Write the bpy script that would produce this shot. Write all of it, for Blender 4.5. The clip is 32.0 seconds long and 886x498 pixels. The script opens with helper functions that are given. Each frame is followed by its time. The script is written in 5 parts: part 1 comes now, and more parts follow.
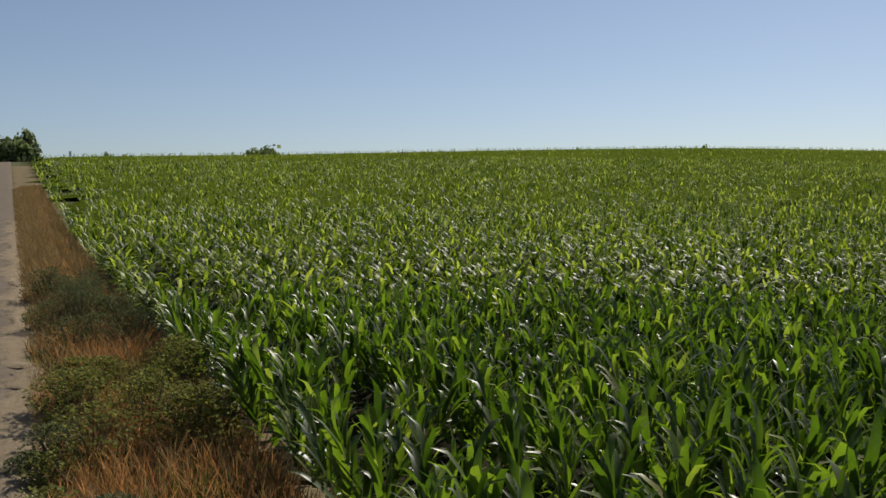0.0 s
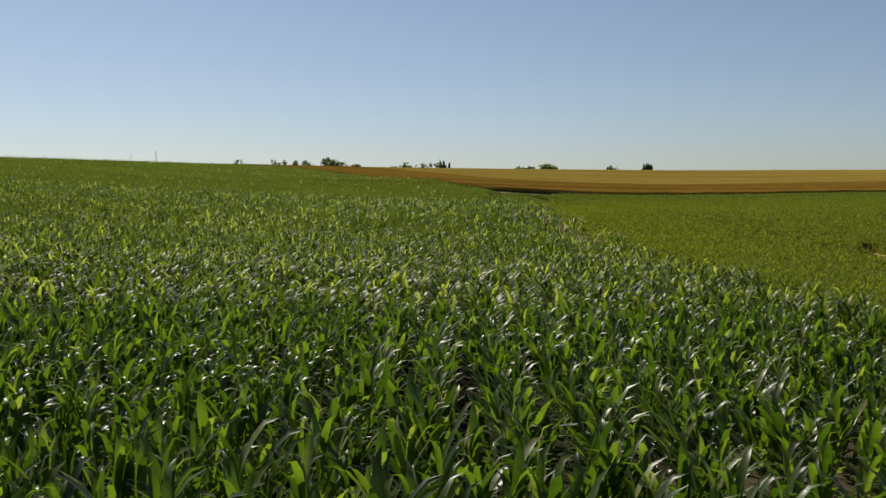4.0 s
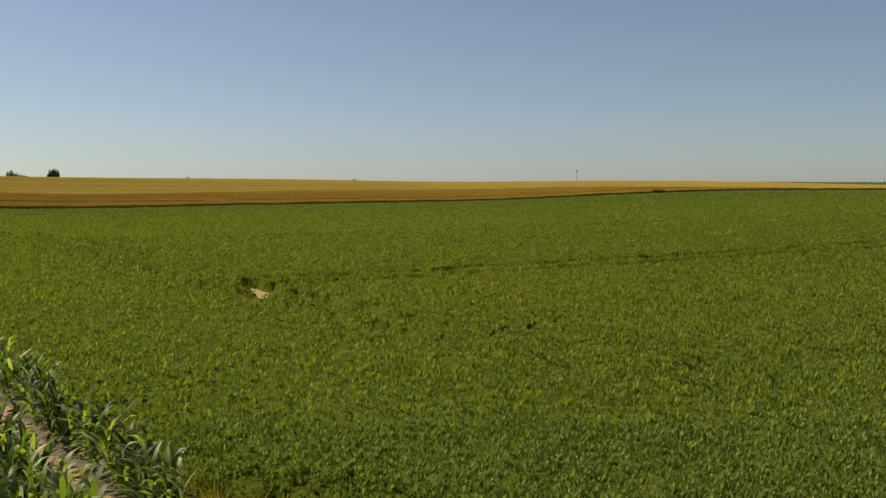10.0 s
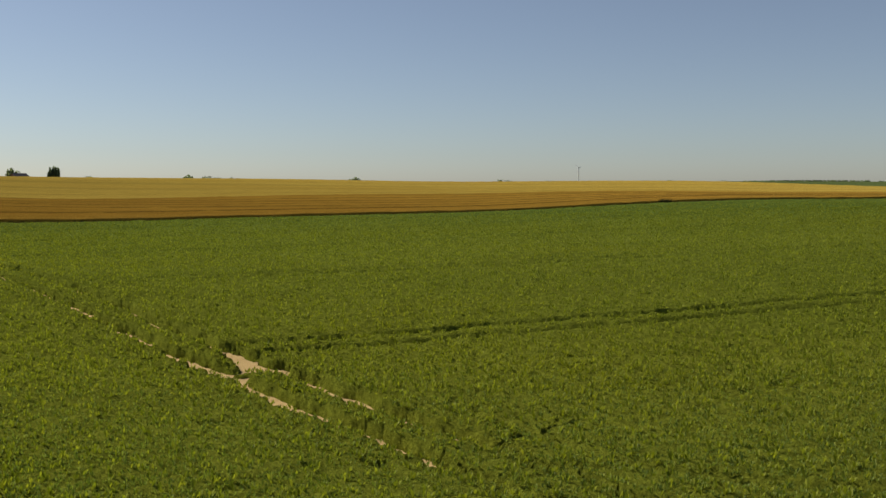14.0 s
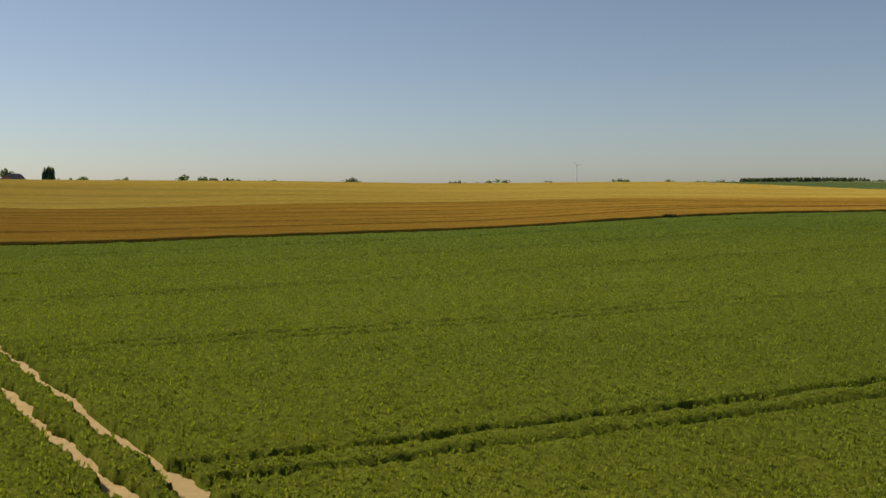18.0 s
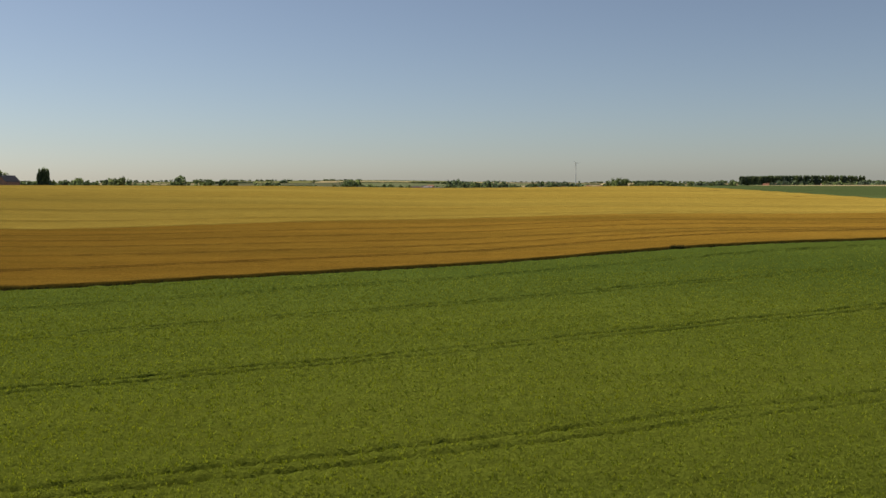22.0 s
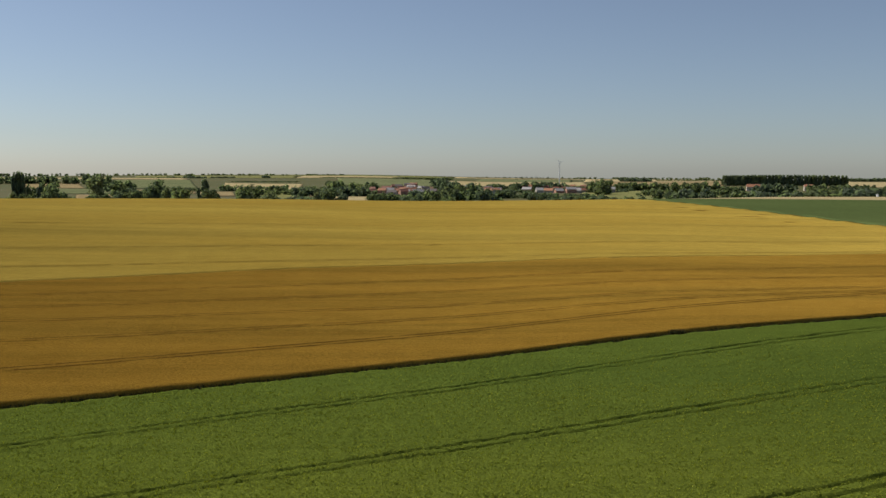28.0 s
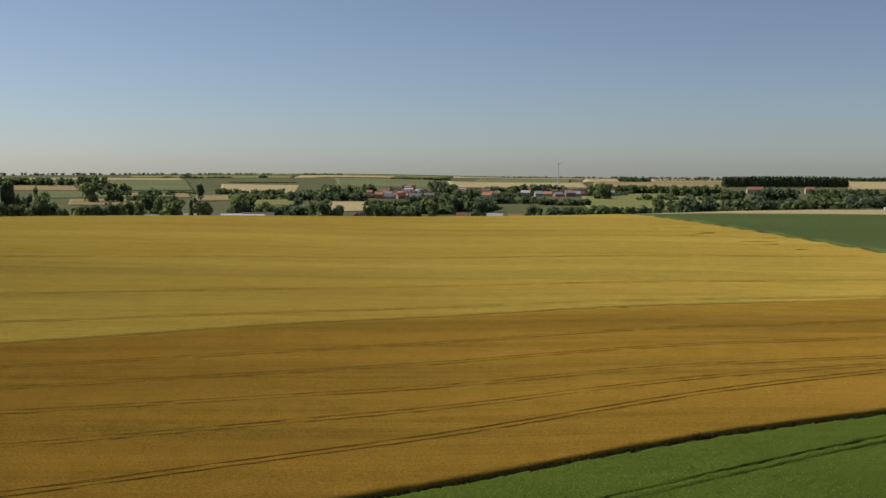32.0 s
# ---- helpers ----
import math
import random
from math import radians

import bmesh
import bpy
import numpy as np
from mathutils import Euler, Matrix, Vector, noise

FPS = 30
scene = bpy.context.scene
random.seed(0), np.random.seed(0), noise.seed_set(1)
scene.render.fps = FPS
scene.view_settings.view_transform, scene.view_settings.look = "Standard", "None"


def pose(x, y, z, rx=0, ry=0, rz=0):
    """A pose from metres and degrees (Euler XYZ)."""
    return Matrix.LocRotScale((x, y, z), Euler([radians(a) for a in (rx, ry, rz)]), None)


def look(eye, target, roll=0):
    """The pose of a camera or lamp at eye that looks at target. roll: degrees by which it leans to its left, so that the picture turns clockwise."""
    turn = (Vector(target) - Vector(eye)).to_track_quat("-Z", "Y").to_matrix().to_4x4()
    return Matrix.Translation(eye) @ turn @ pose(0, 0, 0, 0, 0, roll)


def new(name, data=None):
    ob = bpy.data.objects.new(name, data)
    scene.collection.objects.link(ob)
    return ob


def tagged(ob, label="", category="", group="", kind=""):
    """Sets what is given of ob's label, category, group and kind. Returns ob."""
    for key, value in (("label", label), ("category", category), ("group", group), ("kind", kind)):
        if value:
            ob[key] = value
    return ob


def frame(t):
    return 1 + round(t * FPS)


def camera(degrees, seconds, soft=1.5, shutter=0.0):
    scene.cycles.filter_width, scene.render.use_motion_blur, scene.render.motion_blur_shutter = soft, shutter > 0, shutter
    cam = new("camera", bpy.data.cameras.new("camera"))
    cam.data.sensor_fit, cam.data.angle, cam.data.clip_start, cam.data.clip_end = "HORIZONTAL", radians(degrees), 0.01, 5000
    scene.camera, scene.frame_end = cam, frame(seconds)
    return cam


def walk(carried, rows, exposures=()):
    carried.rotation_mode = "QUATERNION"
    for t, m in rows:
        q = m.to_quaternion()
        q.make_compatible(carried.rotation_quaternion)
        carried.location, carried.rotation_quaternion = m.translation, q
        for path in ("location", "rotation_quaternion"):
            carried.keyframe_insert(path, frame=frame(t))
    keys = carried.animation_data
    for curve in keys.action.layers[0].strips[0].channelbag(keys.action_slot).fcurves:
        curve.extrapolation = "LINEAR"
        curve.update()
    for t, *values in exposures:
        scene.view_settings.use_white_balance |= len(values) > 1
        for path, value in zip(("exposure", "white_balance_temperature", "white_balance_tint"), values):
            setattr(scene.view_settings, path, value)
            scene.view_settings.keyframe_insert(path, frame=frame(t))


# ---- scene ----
cam = camera(50.0, 32.0)
PATH = [
    (0, (0.500, -2.800, 2.550), (-19.412, -4.340, 1.476), -0.55),
    (0.5, (0.500, -2.800, 2.550), (-19.412, -4.355, 1.465), -0.60),
    (1, (0.500, -2.800, 2.550), (-19.470, -2.884, 1.340), -0.40),
    (1.5, (0.500, -2.800, 2.550), (-18.653, 2.819, 1.105), -0.15),
    (2, (0.500, -2.800, 2.550), (-17.412, 5.997, 1.222), -0.80),
    (2.5, (0.500, -2.800, 2.550), (-15.149, 9.574, 1.137), -0.26),
    (3, (0.500, -2.800, 2.550), (-12.897, 11.985, 1.158), -0.02),
    (3.5, (0.500, -2.800, 2.550), (-11.581, 13.083, 1.223), -0.37),
    (4, (0.500, -2.800, 2.550), (-10.839, 13.624, 1.249), -0.42),
    (4.5, (0.500, -2.800, 2.550), (-6.871, 15.741, 1.165), -0.24),
    (5, (0.460, -2.450, 2.700), (-3.690, 17.074, 1.444), -0.26),
    (5.5, (0.360, -1.800, 2.960), (-1.484, 18.079, 1.774), -0.26),
    (6, (0.200, -0.930, 3.220), (-0.253, 19.033, 2.086), -0.26),
    (6.5, (0.000, 0.000, 3.400), (0.000, 19.969, 2.284), -0.35),
    (7, (0.032, 0.781, 3.409), (0.103, 20.749, 2.292), -0.29),
    (7.5, (0.080, 1.562, 3.406), (0.203, 21.530, 2.285), -0.32),
    (8, (0.132, 2.309, 3.432), (0.083, 22.276, 2.277), -0.34),
    (8.5, (0.171, 3.064, 3.422), (0.054, 23.029, 2.253), -0.34),
    (9, (0.205, 3.792, 3.404), (0.040, 23.758, 2.237), -0.24),
    (9.5, (0.207, 4.597, 3.467), (0.153, 24.559, 2.234), -0.31),
    (10, (0.151, 5.537, 3.475), (-0.002, 25.498, 2.229), -0.29),
    (10.5, (0.157, 6.426, 3.457), (-0.092, 26.385, 2.208), -0.21),
    (11, (0.171, 7.302, 3.460), (-0.088, 27.260, 2.201), -0.16),
    (11.5, (0.133, 8.050, 3.435), (-0.123, 28.008, 2.168), -0.15),
    (12, (0.040, 8.538, 3.880), (-0.364, 28.493, 2.602), -0.16),
    (12.5, (-0.046, 8.669, 4.526), (-0.463, 28.623, 3.230), -0.16),
    (13, (-0.071, 8.777, 5.160), (-0.355, 28.732, 3.855), -0.13),
    (13.5, (0.023, 9.008, 5.593), (-0.185, 28.963, 4.274), -0.18),
    (15.5, (0.212, 10.868, 6.675), (0.117, 30.820, 5.294), -0.16),
    (16, (0.268, 11.729, 7.041), (0.254, 31.680, 5.651), -0.20),
    (16.5, (0.388, 12.710, 7.535), (0.301, 32.659, 6.119), -0.19),
    (17, (0.441, 13.644, 7.989), (0.324, 33.593, 6.576), -0.19),
    (17.5, (0.428, 14.586, 8.506), (0.283, 34.535, 7.086), -0.24),
    (18, (0.382, 15.428, 9.012), (0.236, 35.377, 7.601), -0.28),
    (18.5, (0.376, 16.301, 9.635), (0.300, 36.250, 8.210), -0.29),
    (19, (0.378, 17.291, 10.258), (0.326, 37.239, 8.826), -0.28),
    (19.5, (0.387, 18.285, 10.926), (0.285, 38.232, 9.474), -0.29),
    (20, (0.412, 19.298, 11.604), (0.275, 39.244, 10.131), -0.33),
    (20.5, (0.440, 20.199, 12.225), (0.311, 40.145, 10.760), -0.32),
    (21, (0.511, 21.122, 12.914), (0.367, 41.066, 11.437), -0.34),
    (21.5, (0.570, 22.141, 13.718), (0.434, 42.086, 12.243), -0.27),
    (22, (0.607, 23.285, 14.519), (0.490, 43.228, 13.020), -0.26),
    (22.5, (0.647, 24.468, 15.371), (0.546, 44.411, 13.870), -0.28),
    (23, (0.657, 25.591, 16.265), (0.558, 45.534, 14.751), -0.29),
    (23.5, (0.690, 26.657, 17.235), (0.591, 46.598, 15.705), -0.26),
    (24, (0.731, 27.748, 18.248), (0.653, 47.688, 16.709), -0.25),
    (24.5, (0.741, 28.803, 19.260), (0.656, 48.743, 17.711), -0.21),
    (25, (0.717, 29.817, 20.290), (0.691, 49.756, 18.729), -0.20),
    (25.5, (0.690, 30.931, 21.322), (0.728, 50.869, 19.744), -0.17),
    (27.5, (0.665, 34.202, 26.305), (0.995, 54.132, 24.667), 0.05),
    (28, (0.665, 35.803, 27.551), (0.905, 55.733, 25.891), 0.09),
    (28.5, (0.695, 37.565, 28.806), (0.870, 57.495, 27.135), 0.07),
    (29, (0.783, 39.501, 30.090), (1.002, 59.429, 28.408), 0.08),
    (29.5, (0.887, 41.619, 31.431), (1.136, 61.546, 29.740), 0.10),
    (30, (0.986, 43.881, 32.829), (1.353, 63.805, 31.130), 0.15),
    (30.5, (1.052, 46.256, 34.344), (1.441, 66.179, 32.639), 0.11),
    (31, (1.131, 48.675, 35.935), (1.411, 68.599, 34.220), 0.09),
    (31.5, (1.179, 51.095, 37.579), (1.419, 71.019, 35.853), 0.08),
    (32, (1.220, 53.524, 39.279), (1.498, 73.448, 37.550), 0.09),
]
EXPOSURES = ((0.0, -0.03, 6500, 11), (2.0, -0.06, 6500, 11), (4.2, -0.08, 6550, 11), (6.5, 0.05, 6700, 11), (12.0, 0.07, 6850, 11), (23.0, 0.04, 6800, 11), (25.0, 0.02, 6700, 11), (28.0, 0.0, 6550, 11), (32.0, -0.10, 6400, 11))
walk(cam, [(t, look(eye, target, roll)) for t, eye, target, roll in PATH], EXPOSURES)

# ---- light ----
SUN_YAW, SUN_EL = 65.0, 42.0
world = bpy.data.worlds.new("sky")
scene.world = world
world.use_nodes = True
_wn = world.node_tree.nodes
_sky = _wn.new("ShaderNodeTexSky")
_sky.sky_type = "NISHITA"
_sky.sun_disc = False
_sky.sun_elevation, _sky.sun_rotation = radians(SUN_EL), radians(-SUN_YAW)
_sky.air_density, _sky.dust_density, _sky.ozone_density, _sky.altitude = 0.85, 0.36, 5.0, 0
_wn["Background"].inputs["Strength"].default_value = 0.077
_veil = _wn.new("ShaderNodeHueSaturation")          # a dry summer haze pales the whole sky
_veil.inputs["Saturation"].default_value = 0.80
world.node_tree.links.new(_sky.outputs[0], _veil.inputs["Color"])
world.node_tree.links.new(_veil.outputs[0], _wn["Background"].inputs["Color"])
_sun = bpy.data.lights.new("sun", "SUN")
_sun.energy, _sun.angle, _sun.color = 5.0, radians(0.53), (1.0, 0.94, 0.83)
sun = new("sun", _sun)
_sd = Vector((-math.sin(radians(SUN_YAW)) * math.cos(radians(SUN_EL)), math.cos(radians(SUN_YAW)) * math.cos(radians(SUN_EL)), math.sin(radians(SUN_EL))))
sun.matrix_world = look(_sd * 200, (0, 0, 0))


# ---- materials ----
def mat(name, build):
    m = bpy.data.materials.new(name)
    m.use_nodes = True
    nt = m.node_tree
    bsdf = nt.nodes["Principled BSDF"]
    build(nt, bsdf)
    return m


def node(nt, kind, **props):
    n = nt.nodes.new(kind)
    for k, v in props.items():
        n.inputs[k.replace("_", " ")].default_value = v
    return n


def coords(nt, scale=(1, 1, 1), turn=0.0, world_space=True):
    src = nt.nodes.new("ShaderNodeNewGeometry").outputs["Position"] if world_space else nt.nodes.new("ShaderNodeTexCoord").outputs["Object"]
    mp = nt.nodes.new("ShaderNodeMapping")
    mp.inputs["Scale"].default_value = scale
    mp.inputs["Rotation"].default_value = (0, 0, radians(turn))
    nt.links.new(src, mp.inputs["Vector"])
    return mp.outputs[0]


def noise_fac(nt, scale, detail=4.0, rough=0.6, vec=None):
    n = nt.nodes.new("ShaderNodeTexNoise")
    n.inputs["Scale"].default_value, n.inputs["Detail"].default_value, n.inputs["Roughness"].default_value = scale, detail, rough
    nt.links.new(vec if vec is not None else coords(nt), n.inputs["Vector"])
    return n.outputs["Fac"]


def ramp(nt, fac, stops):
    r = nt.nodes.new("ShaderNodeValToRGB")
    el = r.color_ramp.elements
    el[0].position, el[0].color = stops[0][0], (*stops[0][1], 1)
    el[1].position, el[1].color = stops[-1][0], (*stops[-1][1], 1)
    for p, c in stops[1:-1]:
        e = el.new(p)
        e.color = (*c, 1)
    nt.links.new(fac, r.inputs["Fac"])
    return r.outputs["Color"]


def blend(nt, a, b, fac, how="MIX"):
    m = nt.nodes.new("ShaderNodeMix")
    m.data_type, m.blend_type = "RGBA", how
    for sock, v in ((m.inputs[0], fac), (m.inputs[6], a), (m.inputs[7], b)):
        if isinstance(v, (int, float)):
            sock.default_value = v
        elif isinstance(v, tuple):
            sock.default_value = (*v, 1)
        else:
            nt.links.new(v, sock)
    return m.outputs[2]


def bump(nt, bsdf, height, strength, dist):
    b = nt.nodes.new("ShaderNodeBump")
    b.inputs["Strength"].default_value, b.inputs["Distance"].default_value = strength, dist
    nt.links.new(height, b.inputs["Height"])
    nt.links.new(b.outputs[0], bsdf.inputs["Normal"])


def island(nt):
    return nt.nodes.new("ShaderNodeNewGeometry").outputs["Random Per Island"]


def obj_random(nt):
    return nt.nodes.new("ShaderNodeObjectInfo").outputs["Random"]


def leafy(name, stops, through_col, trans=0.35, rough=0.45, spec=0.4, patch=0.0, patch_col=(0.1, 0.1, 0.02), rnd="island", patch_scale=0.08, sheen=0.0):
    """Foliage: colour by leaf, light shining through it, some gloss."""
    def build(nt, bsdf):
        col = ramp(nt, island(nt) if rnd == "island" else obj_random(nt), stops)
        if patch:
            f = noise_fac(nt, patch_scale, 3.0, 0.6)
            fr = nt.nodes.new("ShaderNodeMapRange")
            fr.inputs[1].default_value, fr.inputs[2].default_value, fr.inputs[4].default_value = 0.48, 0.72, patch
            nt.links.new(f, fr.inputs[0])
            col = blend(nt, col, patch_col, fr.outputs[0])
        fine = noise_fac(nt, 9.0, 2.0)
        col = blend(nt, col, ramp(nt, fine, [(0.3, (0.72, 0.72, 0.72)), (0.7, (1.15, 1.15, 1.1))]), 0.8, "MULTIPLY")
        nt.links.new(col, bsdf.inputs["Base Color"])
        bsdf.inputs["Roughness"].default_value = rough
        bsdf.inputs["Specular IOR Level"].default_value = spec
        bsdf.inputs["Sheen Weight"].default_value = sheen
        tr = nt.nodes.new("ShaderNodeBsdfTranslucent")
        nt.links.new(blend(nt, col, through_col, 1.0, "MULTIPLY"), tr.inputs["Color"])
        mx = nt.nodes.new("ShaderNodeMixShader")
        mx.inputs[0].default_value = trans
        nt.links.new(bsdf.outputs[0], mx.inputs[1])
        nt.links.new(tr.outputs[0], mx.inputs[2])
        nt.links.new(mx.outputs[0], nt.nodes["Material Output"].inputs["Surface"])
    return mat(name, build)


def plain(name, col, rough=0.7, metal=0.0, vary=0.25, scale=3.0, bumpy=0.2):
    def build(nt, bsdf):
        f = noise_fac(nt, scale, 5.0)
        f2 = noise_fac(nt, scale * 9, 3.0)
        lo, hi = tuple(c * (1 - vary) for c in col), tuple(min(1, c * (1 + vary)) for c in col)
        c = blend(nt, ramp(nt, f, [(0.3, lo), (0.7, hi)]), ramp(nt, f2, [(0.3, (0.85, 0.85, 0.85)), (0.7, (1.1, 1.1, 1.1))]), 0.7, "MULTIPLY")
        nt.links.new(c, bsdf.inputs["Base Color"])
        bsdf.inputs["Roughness"].default_value, bsdf.inputs["Metallic"].default_value = rough, metal
        bump(nt, bsdf, f2, bumpy, 0.02)
    return mat(name, build)


CORN_STOPS = [(0.0, (0.031, 0.050, 0.010)), (0.5, (0.076, 0.108, 0.020)), (0.9, (0.150, 0.180, 0.038)), (1.0, (0.27, 0.26, 0.10))]
# far corn: sun glints painted as the pale end, leaf gaps as the dark
CORN_GLINTS = [(0.0, (0.022, 0.035, 0.007)), (0.45, (0.072, 0.104, 0.016)), (0.75, (0.170, 0.205, 0.040)), (1.0, (0.42, 0.43, 0.18))]
CORN = leafy("corn_leaf", CORN_STOPS, (1.8, 2.4, 0.5), 0.38, 0.38, 0.32, 0.30, (0.13, 0.165, 0.026), patch_scale=0.15, sheen=0.05)
CORN_FAR = leafy("corn_leaf_glints", CORN_GLINTS, (1.9, 2.2, 0.5), 0.36, 0.46, 0.16, 0.25, (0.155, 0.185, 0.03), patch_scale=0.08, sheen=0.06)
CORN_PLANT = leafy("corn_plant_leaf", CORN_STOPS, (1.8, 2.4, 0.5), 0.38, 0.38, 0.32, 0.30, (0.13, 0.165, 0.026), rnd="object", patch_scale=0.15, sheen=0.05)
STALK = plain("corn_stalk", (0.10, 0.17, 0.04), 0.55)
BEAN = leafy("bean_leaf", [(0.0, (0.1012, 0.1310, 0.0160)), (0.45, (0.1892, 0.2267, 0.0290)), (1.0, (0.2948, 0.3203, 0.0500))], (1.5, 1.5, 0.5), 0.40, 0.55, 0.10, 0.45, (0.2475, 0.2475, 0.0190), patch_scale=0.035)
BEAN_NEAR = leafy("bean_leaf_near", [(0.0, (0.054, 0.082, 0.018)), (0.45, (0.150, 0.200, 0.040)), (1.0, (0.300, 0.340, 0.085))], (1.4, 1.5, 0.6), 0.36, 0.50, 0.14, 0.40, (0.195, 0.215, 0.026), patch_scale=0.06)
BEAN_FAR = leafy("bean_leaf_dark", [(0.0, (0.0980, 0.1241, 0.0168)), (0.45, (0.1961, 0.2290, 0.0294)), (1.0, (0.3135, 0.3371, 0.0525))], (1.3, 1.4, 0.6), 0.24, 0.7, 0.03, 0.25, (0.2223, 0.2247, 0.0231), patch_scale=0.03)
STRAW = leafy("straw_grass", [(0.0, (0.18, 0.122, 0.055)), (1.0, (0.36, 0.27, 0.135))], (1.2, 1.1, 0.8), 0.3, 0.7, 0.1)
VERGE = leafy("dry_grass", [(0.0, (0.24, 0.115, 0.045)), (0.5, (0.40, 0.215, 0.092)), (1.0, (0.54, 0.34, 0.16))], (1.3, 1.1, 0.8), 0.4, 0.7, 0.1)
GREEN_GRASS = leafy("green_grass", [(0.0, (0.05, 0.06, 0.015)), (1.0, (0.14, 0.15, 0.04))], (1.4, 1.5, 0.6), 0.3, 0.6, 0.1)
WEED = leafy("weed_leaf", [(0.0, (0.072, 0.080, 0.026)), (0.6, (0.150, 0.155, 0.050)), (1.0, (0.27, 0.25, 0.09))], (1.5, 1.6, 0.6), 0.35, 0.7, 0.05)
WEED_GREY = leafy("grey_weed_leaf", [(0.0, (0.060, 0.072, 0.034)), (1.0, (0.135, 0.150, 0.078))], (1.3, 1.3, 0.8), 0.3, 0.8, 0.05)
YELLOW = leafy("yellow_weed", [(0.0, (0.15, 0.165, 0.012)), (0.5, (0.31, 0.285, 0.030)), (1.0, (0.46, 0.37, 0.07))], (1.4, 1.4, 0.5), 0.35, 0.6, 0.05)
# distance haze is put into these colours: paler and greyer than fresh leaves
HAZY_TREE_MATS = [leafy("hazy_tree_leaf_%d" % k, [(0.0, tuple(0.55 * v for v in c)), (1.0, tuple(1.45 * v for v in c))], (1.4, 1.5, 1.0), 0.50, 0.8, 0.05)
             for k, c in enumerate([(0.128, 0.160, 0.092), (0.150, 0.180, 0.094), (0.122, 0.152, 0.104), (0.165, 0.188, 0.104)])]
BARK = plain("bark", (0.12, 0.09, 0.06), 0.9, vary=0.4, scale=1.5)


def soil_like(name, a, b, c, scale=0.6, stones=0.0):
    def build(nt, bsdf):
        big, mid, fine = noise_fac(nt, scale * 0.15), noise_fac(nt, scale * 2.0, 6.0, 0.7), noise_fac(nt, scale * 30, 4.0, 0.7)
        col = blend(nt, ramp(nt, mid, [(0.3, a), (0.7, b)]), c, ramp(nt, big, [(0.4, (0, 0, 0)), (0.7, (0.8, 0.8, 0.8))]))
        col = blend(nt, col, ramp(nt, fine, [(0.3, (0.65, 0.65, 0.65)), (0.7, (1.2, 1.2, 1.2))]), 0.9, "MULTIPLY")
        nt.links.new(col, bsdf.inputs["Base Color"])
        bsdf.inputs["Roughness"].default_value = 0.95
        bsdf.inputs["Specular IOR Level"].default_value = 0.05
        bump(nt, bsdf, fine, 0.8, 0.05)
    return mat(name, build)


SOIL = soil_like("dry_soil", (0.15, 0.115, 0.062), (0.25, 0.195, 0.11), (0.20, 0.16, 0.085))
PALE_SOIL = soil_like("pale_chalky_soil", (0.42, 0.290, 0.125), (0.60, 0.43, 0.200), (0.48, 0.34, 0.155), 1.2)
DUST = soil_like("track_dust", (0.22, 0.172, 0.112), (0.38, 0.300, 0.200), (0.29, 0.228, 0.150), 1.6)
GRAVEL = soil_like("gravel_track", (0.135, 0.110, 0.082), (0.260, 0.215, 0.160), (0.200, 0.162, 0.120), 1.2)
MEADOW = soil_like("meadow", (0.075, 0.090, 0.036), (0.115, 0.118, 0.050), (0.14, 0.118, 0.060), 0.05)


def crop_mat(name, lo, hi, dark, turn, row=1.1, patch_scale=0.012, bumpy=0.6, grain=3.5, upfield=None, matt=0.0, bands=0.0):
    """A ripe or green crop seen from above: drilled rows, patches where it stands thinner, fine grain."""
    def build(nt, bsdf):
        big = noise_fac(nt, patch_scale, 4.0, 0.55, coords(nt, (0.35, 1, 1), turn))
        streak = noise_fac(nt, row, 3.0, 0.6, coords(nt, (0.03, 1, 1), turn))
        fine = noise_fac(nt, grain, 6.0, 0.75)
        col = ramp(nt, big, [(0.3, lo), (0.7, hi)])
        col = blend(nt, col, dark, ramp(nt, streak, [(0.45, (0, 0, 0)), (0.8, (0.45, 0.45, 0.45))]))
        mott = noise_fac(nt, 0.16, 6.0, 0.75)
        col = blend(nt, col, ramp(nt, mott, [(0.3, (0.90, 0.88, 0.85)), (0.5, (1.0, 1.0, 1.0)), (0.75, (1.09, 1.09, 1.08))]), 0.9, "MULTIPLY")
        col = blend(nt, col, ramp(nt, fine, [(0.30, (0.42, 0.42, 0.42)), (0.5, (0.95, 0.95, 0.95)), (0.72, (1.55, 1.55, 1.5))]), 0.85, "MULTIPLY")
        if bands:            # drill strips that ripen unevenly
            for size, turned in ((0.11, turn + 4), (0.035, turn - 3)):
                strip = noise_fac(nt, size, 4.0, 0.7, coords(nt, (0.04, 1, 1), turned))
                col = blend(nt, col, ramp(nt, strip, [(0.32, (0.74, 0.76, 0.80)), (0.5, (1.0, 1.0, 1.0)), (0.7, (1.12, 1.09, 1.05))]), bands, "MULTIPLY")
        if upfield:          # the colour goes over to a deeper green towards the far side of the field
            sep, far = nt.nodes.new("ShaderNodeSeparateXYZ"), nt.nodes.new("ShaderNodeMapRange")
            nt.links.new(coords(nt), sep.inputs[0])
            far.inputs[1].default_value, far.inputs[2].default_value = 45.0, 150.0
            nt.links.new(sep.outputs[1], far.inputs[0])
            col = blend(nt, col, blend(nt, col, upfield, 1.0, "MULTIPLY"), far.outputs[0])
        nt.links.new(col, bsdf.inputs["Base Color"])
        bsdf.inputs["Roughness"].default_value = 0.9
        bsdf.inputs["Diffuse Roughness"].default_value = matt
        bsdf.inputs["Specular IOR Level"].default_value = 0.0
        bump(nt, bsdf, fine, bumpy, 0.25)
    return mat(name, build)


